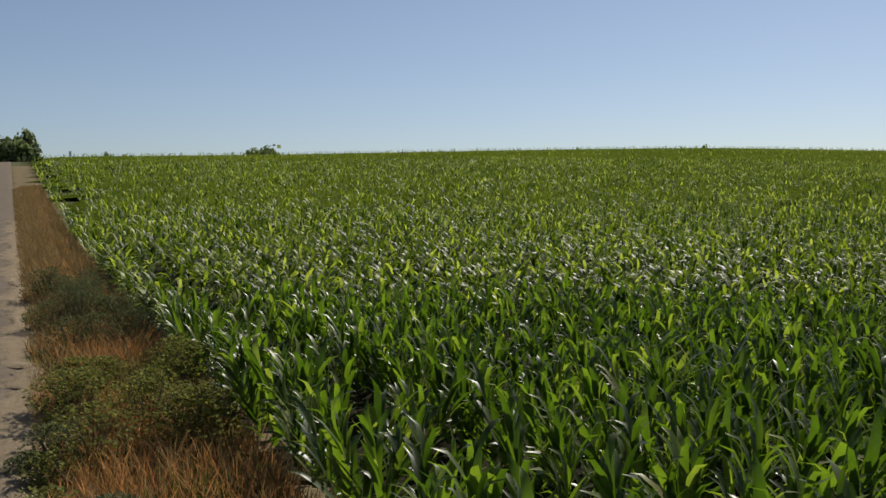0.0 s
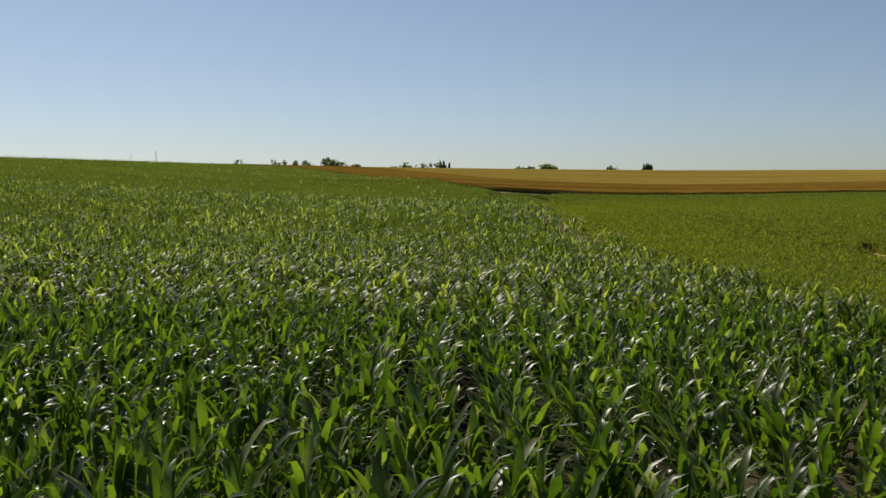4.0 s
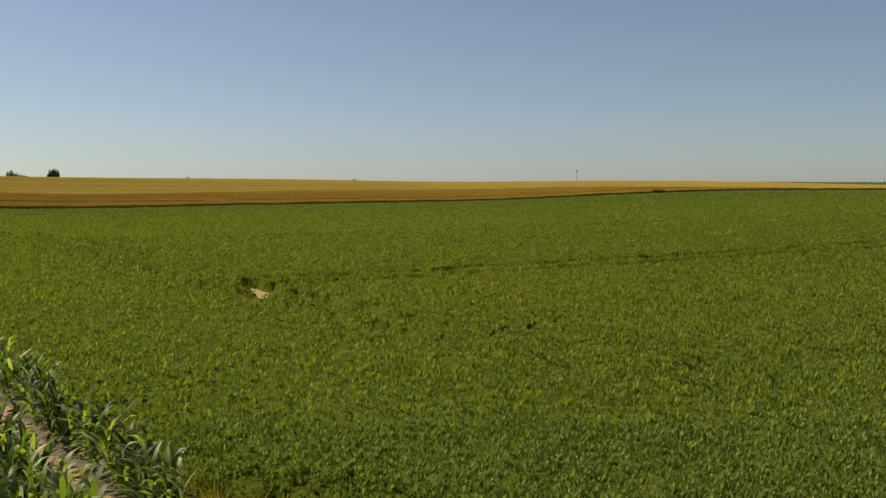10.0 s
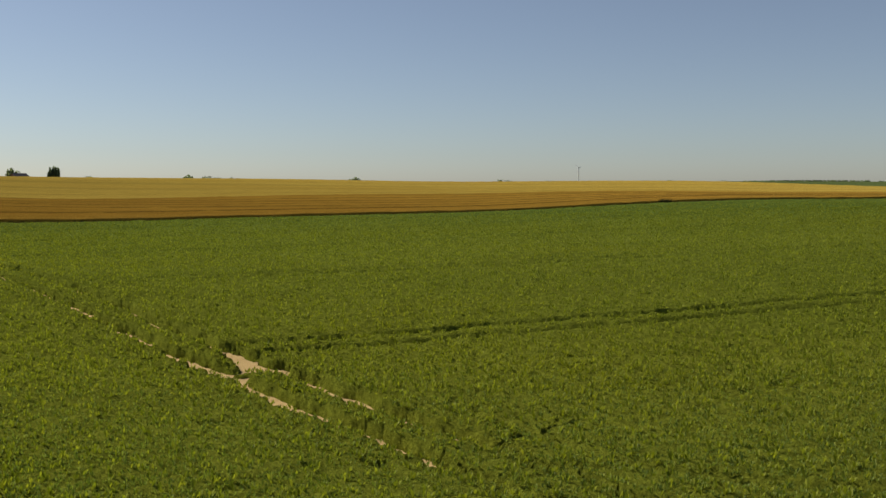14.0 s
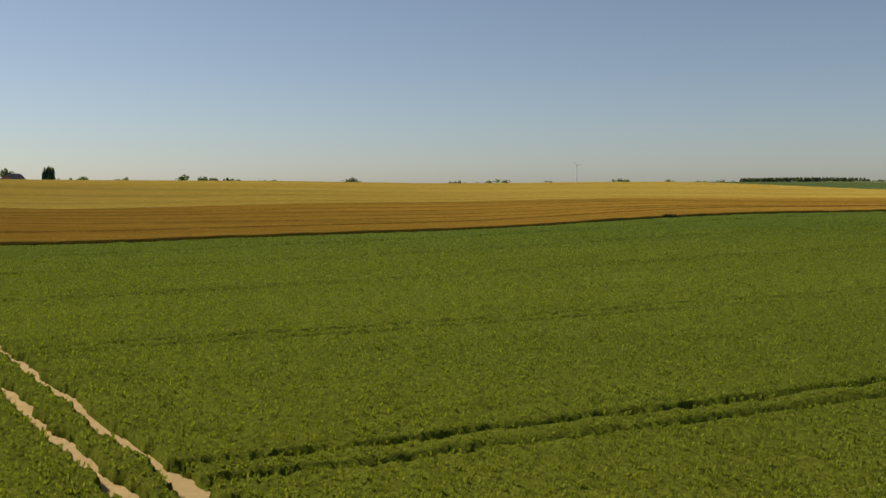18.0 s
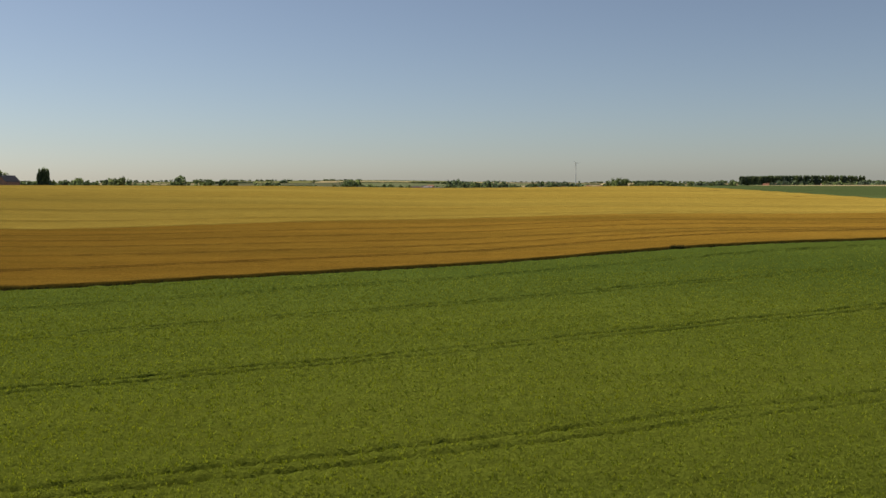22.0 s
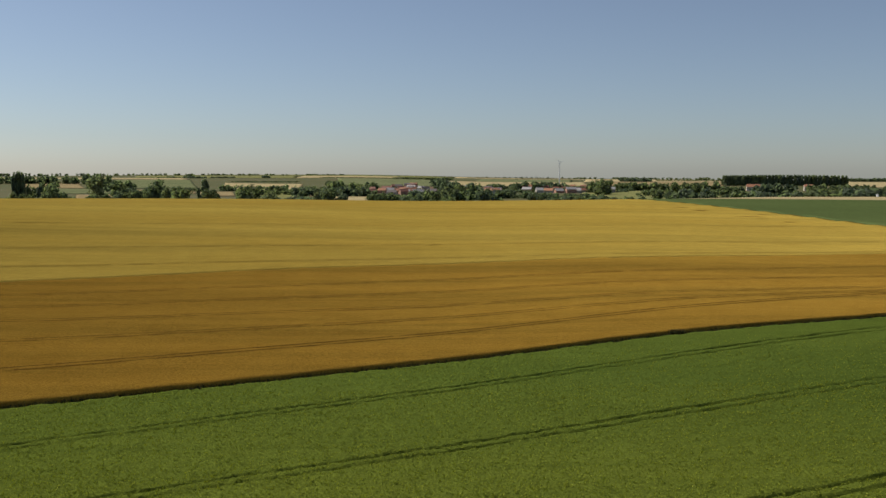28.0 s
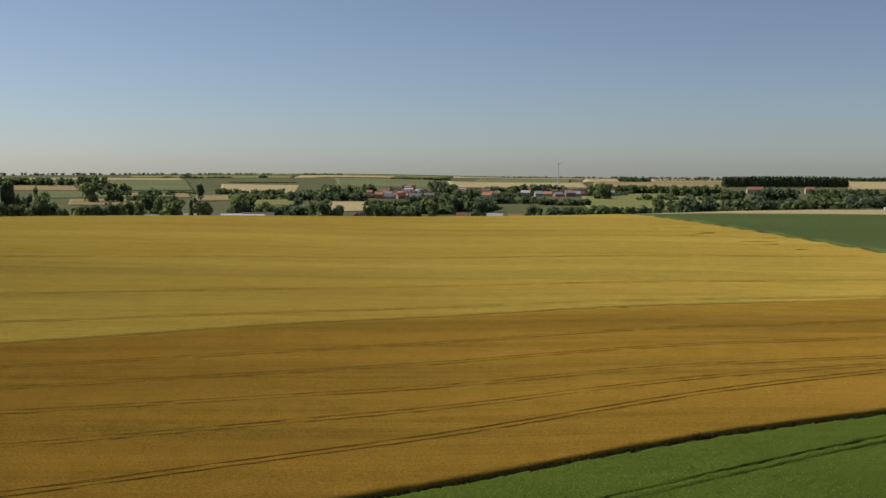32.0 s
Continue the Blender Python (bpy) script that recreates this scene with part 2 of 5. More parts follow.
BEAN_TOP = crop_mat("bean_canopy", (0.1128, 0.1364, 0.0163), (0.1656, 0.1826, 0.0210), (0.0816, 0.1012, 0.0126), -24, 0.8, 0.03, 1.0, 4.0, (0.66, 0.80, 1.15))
WHEAT = crop_mat("ripe_wheat", (0.305, 0.168, 0.025), (0.422, 0.252, 0.040), (0.232, 0.130, 0.021), -22, bumpy=1.0, matt=0.7, bands=0.75)
BARLEY = crop_mat("ripe_barley", (0.440, 0.296, 0.052), (0.565, 0.402, 0.079), (0.356, 0.231, 0.041), -14, bumpy=1.0, matt=0.7, bands=0.55)
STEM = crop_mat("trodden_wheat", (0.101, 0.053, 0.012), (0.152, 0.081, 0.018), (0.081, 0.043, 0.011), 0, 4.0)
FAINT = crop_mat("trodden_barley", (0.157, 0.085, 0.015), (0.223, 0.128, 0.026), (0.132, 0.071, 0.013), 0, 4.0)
LIGHT_MARK = crop_mat("trodden_barley_pale", (0.330, 0.215, 0.040), (0.420, 0.290, 0.058), (0.29, 0.18, 0.034), 0, 4.0, matt=0.7)
GREEN_CROP = crop_mat("green_crop", (0.066, 0.092, 0.032), (0.092, 0.122, 0.043), (0.054, 0.076, 0.026), 60)
# shade under the plants is put into this near-black soil colour
SHADED_FLOOR = soil_like("corn_floor", (0.024, 0.022, 0.012), (0.042, 0.037, 0.020), (0.034, 0.033, 0.015), 1.5)
CORNER = soil_like("corner_soil", (0.060, 0.046, 0.026), (0.130, 0.100, 0.058), (0.090, 0.072, 0.040), 1.2)
CORN_TOP = crop_mat("corn_canopy", (0.088, 0.122, 0.014), (0.128, 0.160, 0.018), (0.046, 0.066, 0.009), 54, 0.9, 0.05, 1.0)
PALE_FIELD = crop_mat("stubble", (0.335, 0.271, 0.142), (0.430, 0.354, 0.197), (0.294, 0.233, 0.121), 20)
TAN_FIELD = crop_mat("tan_field", (0.243, 0.188, 0.099), (0.314, 0.248, 0.132), (0.213, 0.162, 0.086), -10)
GRASS_FIELD = crop_mat("pasture", (0.128, 0.148, 0.074), (0.178, 0.192, 0.096), (0.112, 0.126, 0.062), 35)
OLIVE_FIELD = crop_mat("olive_field", (0.171, 0.178, 0.069), (0.239, 0.233, 0.096), (0.157, 0.157, 0.061), 0)


# ---- lie of the land ----
AZ = np.array([-180.0, -60, -25, -10, 0, 10, 21, 30, 38, 48, 58, 67, 77, 90, 105, 119, 135, 180])
CREST_D = np.array([600, 800, 850, 645, 606, 598, 600, 580, 520, 430, 350, 290, 250, 225, 210, 200, 220, 600])
CREST_H = np.array([5.69, 6.4, 6.9, 7.72, 7.45, 9.25, 10.35, 11.6, 11.99, 12.15, 12.4, 13.28, 12.9, 12.08, 10.86, 9.65, 7.08, 5.77])
def smooth(u):
    u = np.clip(u, 0, 1); return u*u*(3-2*u)
def _knots(a, v):
    # smooth (cosine-eased) interpolation
    i = np.clip(np.searchsorted(AZ, a, side='right')-1, 0, len(AZ)-2)
    u = (a-AZ[i])/(AZ[i+1]-AZ[i])
    s = np.gradient(v, AZ); h = AZ[i+1]-AZ[i]
    return (2*u**3-3*u**2+1)*v[i]+(u**3-2*u**2+u)*h*s[i]+(-2*u**3+3*u**2)*v[i+1]+(u**3-u**2)*h*s[i+1]
def ground(x, y):
    x = np.asarray(x, float); y = np.asarray(y, float)
    r = np.hypot(x, y); a = np.degrees(np.arctan2(-x, y))
    H = _knots(a, CREST_H); D = _knots(a, CREST_D)
    s = r/D
    z = H*smooth(s)
    low = np.interp(np.abs(a - 5), [0, 30, 50, 180], [-14, -14, 1, 1])
    z = np.where(s > 1, H - (H - low)*smooth((r-D)/420), z)
    z = z + 6*smooth((r-1500)/3000)*np.sin(a*.11+1)*np.sin(r*.0017)
    z = z + 12*smooth((r-2400)/900)*smooth((a+6)/12)*(1-smooth((a-28)/10))
    z = z - 1.25*np.exp(-((y-34)/22)**2-((x-2)/45)**2)*smooth((y-.7*x-3+1.3*0)/14+.3)
    z = z + .022*np.clip(x,-60,60)*np.exp(-((y-105)/50)**2)
    z = z + 1.36*smooth(x/65)*np.exp(-((y-190)/65)**2)
    z = z - 2.2*np.exp(-((x+110)/90)**2-((y-235)/90)**2)
    z = z + 1.5*np.exp(-((x+112)/46)**2-((y-150)/55)**2)
    return z



def zg(x, y):
    return float(ground(x, y))


def mesh_from(name, verts, faces, material, smooth_shade=False):
    me = bpy.data.meshes.new(name)
    verts = np.ascontiguousarray(verts, dtype=np.float32)
    faces = np.ascontiguousarray(faces, dtype=np.int32)
    n, k = faces.shape
    me.vertices.add(len(verts))
    me.vertices.foreach_set("co", verts.ravel())
    me.loops.add(n * k)
    me.loops.foreach_set("vertex_index", faces.ravel())
    me.polygons.add(n)
    me.polygons.foreach_set("loop_start", np.arange(0, n * k, k, dtype=np.int32))
    if smooth_shade:
        me.polygons.foreach_set("use_smooth", np.ones(n, dtype=bool))
    me.materials.append(material)
    me.update(calc_edges=True)
    return me


def part(name, bm, material, parent, label=""):
    """Links a bmesh, or a mesh, as one object under a thing or a part."""
    if isinstance(bm, bmesh.types.BMesh):
        me = bpy.data.meshes.new(name)
        bm.to_mesh(me)
        bm.free()
        me.materials.append(material)
    else:
        me = bm
    ob = new(name, me)
    ob.parent = parent
    return tagged(ob, label)


def grid_faces(nu, nv):
    i = np.arange((nu - 1) * (nv - 1))
    a = (i // (nv - 1)) * nv + i % (nv - 1)
    return np.stack([a, a + nv, a + nv + 1, a + 1], 1)


RNG = np.random.default_rng(7)

# the ground: one sheet from under the camera to the horizon
_rr = np.concatenate([[0.0], 0.8 * 1.06 ** np.arange(0, 150)])
_rr = np.append(_rr[_rr < 4700], 4850.0)
_aa = np.radians(np.linspace(-180, 180, 289))
_R, _A = np.meshgrid(_rr, _aa, indexing="ij")
_X, _Y = -_R * np.sin(_A), _R * np.cos(_A)
_gv = np.stack([_X.ravel(), _Y.ravel(), ground(_X, _Y).ravel()], 1)
_gf = grid_faces(len(_rr), len(_aa))
ground_ob = new("ground", mesh_from("ground", _gv, _gf, MEADOW, True))
tagged(ground_ob, "rolling farmland of dry meadow and bare soil", "ground", kind="structure")


def inside(px, py, poly):
    hit = np.zeros(px.shape, bool)
    n = len(poly)
    for i in range(n):
        (x0, y0), (x1, y1) = poly[i], poly[(i + 1) % n]
        cond = (y0 > py) != (y1 > py)
        hit ^= cond & (px < (x1 - x0) * (py - y0) / ((y1 - y0) or 1e-9) + x0)
    return hit


def draped(name, xs, ys, keep, lift, material, label, category="field", skirt=True, kind="structure", jitter=0.0):
    """A crop or field surface laid over the land on a grid; keep(x, y) trims it, and a skirt closes its edges."""
    if np.ndim(xs) == 1:
        X, Y = np.meshgrid(xs, ys, indexing="ij")
    else:
        X, Y = xs, ys
    nu, nv = X.shape
    L = lift(X, Y) if callable(lift) else np.full(X.shape, lift)
    if jitter:
        L = L + RNG.normal(0, jitter, X.shape)
    V = np.stack([X.ravel(), Y.ravel(), (ground(X, Y) + L).ravel()], 1)
    Fq = grid_faces(nu, nv)
    c = V[Fq].mean(1)
    Fq = Fq[keep(c[:, 0], c[:, 1])]
    if skirt:
        e = np.concatenate([Fq[:, [0, 1]], Fq[:, [1, 2]], Fq[:, [2, 3]], Fq[:, [3, 0]]])
        key = np.sort(e, 1)
        key = key[:, 0].astype(np.int64) * len(V) + key[:, 1]
        _, inv, cnt = np.unique(key, return_inverse=True, return_counts=True)
        e = e[cnt[inv] == 1]
        low = V.copy()
        low[:, 2] = ground(low[:, 0], low[:, 1]) - 0.3
        sk = np.stack([e[:, 1], e[:, 0], e[:, 0] + len(V), e[:, 1] + len(V)], 1)
        V, Fq = np.concatenate([V, low]), np.concatenate([Fq, sk])
    used = np.unique(Fq)
    remap = np.zeros(len(V), np.int64)
    remap[used] = np.arange(len(used))
    ob = new(name, mesh_from(name, V[used], remap[Fq], material, True))
    return tagged(ob, label, category, kind=kind)


def scattered(name, tv, tf, pos, turn, size, tilt, material, label, category, parent=None, flat_norm=False, kind="stuff"):
    """Many copies of one small shape (tv, tf) at pos, joined into one mesh."""
    n = len(pos)
    c, s = np.cos(turn), np.sin(turn)
    tv = np.asarray(tv, float)
    v = tv[None] * size[:, None, :]
    if tilt is not None:
        lean, way = tilt
        v[:, :, 0] += v[:, :, 2] * (lean * np.cos(way - turn))[:, None]
        v[:, :, 1] += v[:, :, 2] * (lean * np.sin(way - turn))[:, None]
    x = v[:, :, 0] * c[:, None] - v[:, :, 1] * s[:, None]
    y = v[:, :, 0] * s[:, None] + v[:, :, 1] * c[:, None]
    out = np.stack([x, y, v[:, :, 2]], 2) + pos[:, None, :]
    f = (np.asarray(tf)[None] + (np.arange(n) * len(tv))[:, None, None]).reshape(-1, np.asarray(tf).shape[1])
    ob = new(name, mesh_from(name, out.reshape(-1, 3), f, material, False))
    if parent:
        ob.parent = parent
    return tagged(ob, label, category, kind=kind)


# field edges
TRACK_Y = -0.79          # where the corn's edge along the farm track meets x = 0
NARROW = 0.75            # width of verge and track against a full-width lane
def corn_left(x, y):
    return (y - 0.55 * x - TRACK_Y) * 0.876


def corn_right(x, y):
    return -((x + 2.6) * 0.829 + (y - 13.9) * 0.559)


def wheat_line(x):
    return np.interp(x, [-420, -380, -300, -229, -170, -128, -108, -96, -86, -66, -48, -35, -20, -5, 20, 39, 65, 100, 200, 420], [320, 300, 268, 238, 207, 178.5, 154.5, 142.2, 136, 134.8, 139.9, 145.5, 152.3, 159.6, 171.3, 179.2, 188.7, 204.2, 253, 360])


def tone_line(x):
    return np.interp(x, [-420, -320, -200, -150, -97, -28, 54, 128, 200, 420], [425, 352, 268, 250, 243, 268, 290.5, 309, 326, 376])


def green_line(y):
    return np.interp(y, [250, 300, 427, 545, 660, 760], [236, 216, 187, 165, 140, 118])


# ---- fields ----
# beans: laid out along their tramlines, which fan out slightly
def bean_slope(c):
    return np.interp(c, [0, 48, 71, 97, 123, 146, 162], [0.33, 0.35, 0.34, 0.40, 0.44, 0.50, 0.52])


TRAMLINES = [48.6, 71.3, 97.2, 123.2, 146.5]
TRACK_A, TRACK_B = (5.0, 25.7), (-24.0, 64.6)          # headland wheel tracks, beside the corn
_td = Vector((TRACK_B[0] - TRACK_A[0], TRACK_B[1] - TRACK_A[1])).normalized()


def track_offsets(x, y):
    """Distance across and along the headland tracks, from the middle between the wheels."""
    u = (x - TRACK_A[0]) * _td.y - (y - TRACK_A[1]) * _td.x
    v = (x - TRACK_A[0]) * _td.x + (y - TRACK_A[1]) * _td.y
    return u - 0.85 - np.interp(v, [12, 24, 30, 45, 55], [-0.3, -0.65, -0.95, -0.95, -0.85]), v


def wobble(v, k):
    return 0.08 * np.sin(v * 0.7 + k) + 0.05 * np.sin(v * 2.3 + 2 * k) + 0.03 * np.sin(v * 6.1 + 3 * k)


def bare(x, y):
    """1 where the ground lies bare in the beans: wheel tracks beside the corn, and worn patches where the sprayer turns."""
    u, v = track_offsets(x, y)
    wide = 0.34 + 0.07 * np.sin(v * 0.9) + 0.05 * np.sin(v * 2.1 + 1)
    thin = np.where(v < 10, -0.12, 0.0) - np.where(v > 25, 0.0, -0.10 * (v > 9))
    out = np.zeros(np.shape(x))
    for side, k in ((-0.9, 0.0), (0.9, 1.7)):
        d = np.abs(u - side - wobble(v, k))
        out = np.maximum(out, np.clip((wide + thin - d) / 0.12 + 0.5, 0, 1) * (v > -1.5))
    for cx, cy, rx, ry in ((-8.35, 42.6, 0.95, 0.65), (-7.6, 41.9, 0.75, 0.7), (-7.75, 44.5, 0.65, 0.45), (-6.05, 43.2, 0.6, 0.65), (-7.1, 43.6, 0.5, 0.4), (6.0, 28.2, 0.55, 0.5)):
        d = np.hypot((x - cx) / rx, (y - cy) / ry) + 0.18 * np.sin(5 * x + 3 * y) + 0.15 * np.sin(7 * y - 4 * x)
        out = np.maximum(out, np.clip((1.0 - d) / 0.5 + 0.45, 0, 1))
    return out


def junction(x, y):
    """Beans stand low and thin where the sprayer turns off the headland."""
    return 1 - 0.6 * np.exp(-(((x + 7.3) / 1.3) ** 2 + ((y - 43.0) / 1.1) ** 2) ** 2)


TURN_X, TURN_Y = [-1.0, 2.0, 4.5, 6.5, 9.0, 14.0, 20.0, 30.0], [38.9, 34.8, 31.6, 30.1, 29.6, 30.2, 31.6, 34.6]          # where the sprayer swings round at the headland's end


def turn_dip(x, y):
    """Beans pressed down where the sprayer swings round."""
    mid = np.interp(x, TURN_X, TURN_Y)
    out = np.zeros(np.shape(x))
    for side, strong in ((0.0, 1.0), (-1.9, 0.55)):
        d = np.abs(y - mid - side - 0.12 * np.sin(x * 1.1 + side)) / np.interp(x, [4, 8], [1.25, 1.0])
        out = np.maximum(out, np.clip((0.42 - d) / 0.2, 0, 1) * strong * (0.55 + 0.45 * np.sin(x * 1.7 + side) ** 2) * np.interp(x, [-1, 2, 18, 26], [0, 0.8, 1, 0]))
    return out


def tram_dip(x, c):
    """How far the crop is pressed down along the sprayer's wheel marks."""
    out = np.zeros(np.shape(x))
    for k, t in enumerate(TRAMLINES):
        for side in (-0.95, 0.95):
            d = np.abs(c - t - side - 0.07 * np.sin(x * 0.45 + k) - 0.05 * np.sin(x * 1.3 + 3 * k))
            strength = 0.62 + 0.38 * np.clip(np.sin(x * 0.11 + 2.1 * k) + 0.7, 0, 1)
            if k == 1:
                strength = strength * 0.65
            if k == 0:
                strength = np.where(x < 12, 1.0, strength)
            u, v = track_offsets(x, c + bean_slope(c) * x)
            out = np.maximum(out, np.clip((0.33 - d) / 0.14, 0, 1) * strength * (u > 0.8))
    return np.maximum(out, turn_dip(x, c + bean_slope(c) * x))


def bean_edge(x, y):
    wave = (0.20 * np.sin(y * 0.9) + 0.16 * np.sin(y * 2.3)) * np.interp(y, [24, 45], [1.0, 0.3])
    return -corn_right(x, y) - wave - np.interp(y, [2, 6, 10, 13, 17.5, 20, 26, 45, 110], [1.05, 1.4, 2.0, 2.45, 2.5, 1.9, 1.75, 1.4, 0.2])


def spaced(lo, hi, fine_lo, fine_hi, fine, coarse):
    parts = [np.linspace(a, b, int(round((b - a) / s)), endpoint=False) for a, b, s in ((lo, fine_lo, coarse), (fine_lo, fine_hi, fine), (fine_hi, hi, coarse))]
    return np.concatenate(parts)


_bx = spaced(-112, 190, -30, 14, 0.32, 0.95)
_bc = spaced(-14, 167, 20, 68, 0.28, 0.5)
for _t in TRAMLINES:
    _bc = _bc[np.abs(_bc - _t) > 1.45]
    _bc = np.concatenate([_bc, _t + np.array([-1.4, -1.25, -1.1, -0.95, -0.8, -0.65, -0.4, 0, 0.4, 0.65, 0.8, 0.95, 1.1, 1.25, 1.4])])
_bc = np.sort(_bc)
_BX, _BC = np.meshgrid(_bx, _bc, indexing="ij")
_BY = _BC + bean_slope(_BC) * _BX


def crop_row(x, y):
    """The drill line c of a place in the beans."""
    c = y - 0.36 * x
    for _ in range(4):
        c = y - bean_slope(c) * x
    return c


def bean_height(x, y, c, steep):
    h = 0.45 * (1 - 0.8 * tram_dip(x, c))
    b = bare(x, y)
    h = h * (1 - smooth((b - 0.35) / 0.3) if steep else (1 - 0.95 * b) ** 2)
    h = h * (0.25 + 0.75 * smooth(bean_edge(x, y) / 0.9)) * junction(x, y)
    return np.where(b > 0.02, h - 0.12 * b, np.maximum(h, 0.02))


def headland(x, y, margin=0.0):
    """The lane along the wheel tracks, whose beans are laid out more finely."""
    u, v = track_offsets(x, y)
    return (u > -2.4 - margin) & (u < 4.0 + margin) & (v > 9 - margin) & (v < 50 + margin)


_bean_h = bean_height(_BX, _BY, _BC, False) + RNG.normal(0, 0.05, _BX.shape)
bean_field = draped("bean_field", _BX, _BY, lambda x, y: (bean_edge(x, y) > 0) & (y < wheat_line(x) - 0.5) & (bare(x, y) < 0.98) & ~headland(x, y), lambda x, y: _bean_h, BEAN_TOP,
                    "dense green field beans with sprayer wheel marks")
_hu, _hv = np.meshgrid(np.arange(-5.0, 6.0, 0.10), np.arange(8.4, 50.6, 0.15), indexing="ij")
_HX = TRACK_A[0] + _hu * _td.y + _hv * _td.x
_HY = TRACK_A[1] - _hu * _td.x + _hv * _td.y
_head_h = bean_height(_HX, _HY, crop_row(_HX, _HY), True)
_head_h = _head_h + RNG.normal(0, 0.05, _HX.shape) * (_head_h > 0.1)
bean_headland = draped("bean_headland", _HX, _HY, lambda x, y: headland(x, y, 0.3) & (bare(x, y) < 0.9), lambda x, y: _head_h, BEAN_TOP,
                       "green field beans standing beside bare wheel tracks")

# bare soil shows in the tracks and under the corn
_sx, _sy = np.arange(-40, 16, 0.6), np.arange(-14, 80, 0.6)
soil_ob = draped("soil", _sx, _sy, lambda x, y: (corn_right(x, y) < -2.6) & (corn_right(x, y) > -22), 0.03, PALE_SOIL, "pale chalky bare soil along the field edge", "soil", skirt=False)

strip_soil = draped("strip_soil", np.arange(-100, 16, 0.8), np.arange(-12, 150, 0.8), lambda x, y: (corn_right(x, y) < 1.6) & (corn_right(x, y) > -2.9) & (corn_left(x, y) > -0.5), 0.02, SOIL, "brown soil of the strip between corn and beans", "soil", skirt=False)

# wheat and barley beyond the beans
_wx = np.arange(-330, 330, 2.6)
_ws = np.linspace(0, 1, 70)
_WX, _WS = np.meshgrid(_wx, _ws, indexing="ij")
_WY = wheat_line(_WX) + 0.9 + _WS * (tone_line(_WX) - wheat_line(_WX) - 0.9)


WHEAT_MARKS = ((181.6, 0.45), (210.2, 0.24), (246.5, 0.26), (196.5, 0.33), (228.0, 0.25))
wheat_field = draped("wheat_field", _WX, _WY, lambda x, y: x < green_line(y), 0.75, WHEAT, "ripe orange-brown wheat standing in the field", jitter=0.05)
_by = np.linspace(0, 1, 120)
_BX2, _BS2 = np.meshgrid(np.arange(-420, 260, 4.0), _by, indexing="ij")
_far_edge = 790 - 0.00022 * (_BX2 - 30) ** 2
_BY2 = tone_line(_BX2) + 0.02 + _BS2 * (_far_edge - tone_line(_BX2))
barley_field = draped("barley_field", _BX2, _BY2, lambda x, y: (x < green_line(y)) & (y > tone_line(x)), 0.70, BARLEY, "pale golden barley ripening over the rise", jitter=0.04)
_gx, _gy = np.arange(100, 700, 8.0), np.arange(240, 716, 8.0)
green_field = draped("green_field", _gx, _gy, lambda x, y: (x > green_line(y) + 2) & (y < 690), 0.55, GREEN_CROP, "dark green low crop beside the barley")
stubble_field = draped("stubble_field", np.arange(90, 900, 8.0), np.arange(640, 860, 5.0), lambda x, y: (y > 694) & (y < 752 + 0.10 * (x - 224)) & (x > green_line(y) + 3), 0.4, PALE_FIELD, "strip of pale cut stubble")


def wheel_marks(name, lines, xs, material, parent, lift, width, label):
    """Narrow trodden lanes pressed into a ripe crop: darker strips just over the canopy's foot, with low banks."""
    for base, slope in lines:
        for side in (-0.95, 0.95):
            x = xs
            y = base + side + slope * x + 0.25 * np.sin(x * 0.05)
            z = ground(x, y) + lift
            n = len(x)
            V = np.concatenate([np.stack([x, y - width / 2, z], 1), np.stack([x, y - width * 0.15, z + 0.05], 1), np.stack([x, y + width * 0.15, z + 0.05], 1), np.stack([x, y + width / 2, z], 1)])
            i = np.arange(n - 1)
            Fq = np.concatenate([np.stack([i + k * n, i + 1 + k * n, i + 1 + (k + 1) * n, i + (k + 1) * n], 1) for k in range(3)])
            part(name, mesh_from(name, V, Fq, material), material, parent, label)


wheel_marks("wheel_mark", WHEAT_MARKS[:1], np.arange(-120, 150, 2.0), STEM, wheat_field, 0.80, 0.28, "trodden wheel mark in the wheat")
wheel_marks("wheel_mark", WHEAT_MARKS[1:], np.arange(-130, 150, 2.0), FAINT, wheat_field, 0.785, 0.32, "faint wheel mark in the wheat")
wheel_marks("wheel_mark", ((325.8, 0.17), (398, 0.12), (290, 0.2)), np.arange(-150, 170, 3.0), LIGHT_MARK, barley_field, 0.735, 0.4, "faint wheel mark in the barley")

def lodged(x, y, length, width, turn):
    """A patch where wind has laid the barley flat: a ragged hollow with a low bank round it."""
    n = 26
    bm = bmesh.new()
    ring = []
    for k in range(n):
        a = k * 6.283 / n
        r = 1 + 0.35 * math.sin(3 * a + x) + 0.2 * math.sin(7 * a + y)
        ring.append((r * length / 2 * math.cos(a), r * width / 2 * math.sin(a)))
    z = zg(x, y) + 0.80
    mid = bm.verts.new((0, 0, -0.02))
    outer = [bm.verts.new((px, py, zg(x + px * math.cos(turn) - py * math.sin(turn), y + px * math.sin(turn) + py * math.cos(turn)) + 0.80 - z)) for px, py in ring]
    for k in range(n):
        bm.faces.new((mid, outer[k], outer[(k + 1) % n]))
    ob = part("lodged_patch", bm, FAINT, barley_field, "patch of flattened barley")
    ob.matrix_basis = pose(x, y, z, 0, 0, math.degrees(turn))


for _x, _y, _l, _w, _a in ((117, 539, 4, 2.5, 0), (131, 544, 15, 2.2, 0.1), (138, 517, 6, 3, 0), (134, 511, 9, 1.5, 0.2), (148, 473, 14, 2.4, 0.05), (154, 441, 5, 3, 0.3), (124, 500, 9, 1.6, 0.1), (150, 462, 6, 1.2, 0.1), (109, 548, 3, 1.5, 0), (160, 492, 5, 1.6, 0.2)):
    lodged(_x, _y, _l, _w, _a)

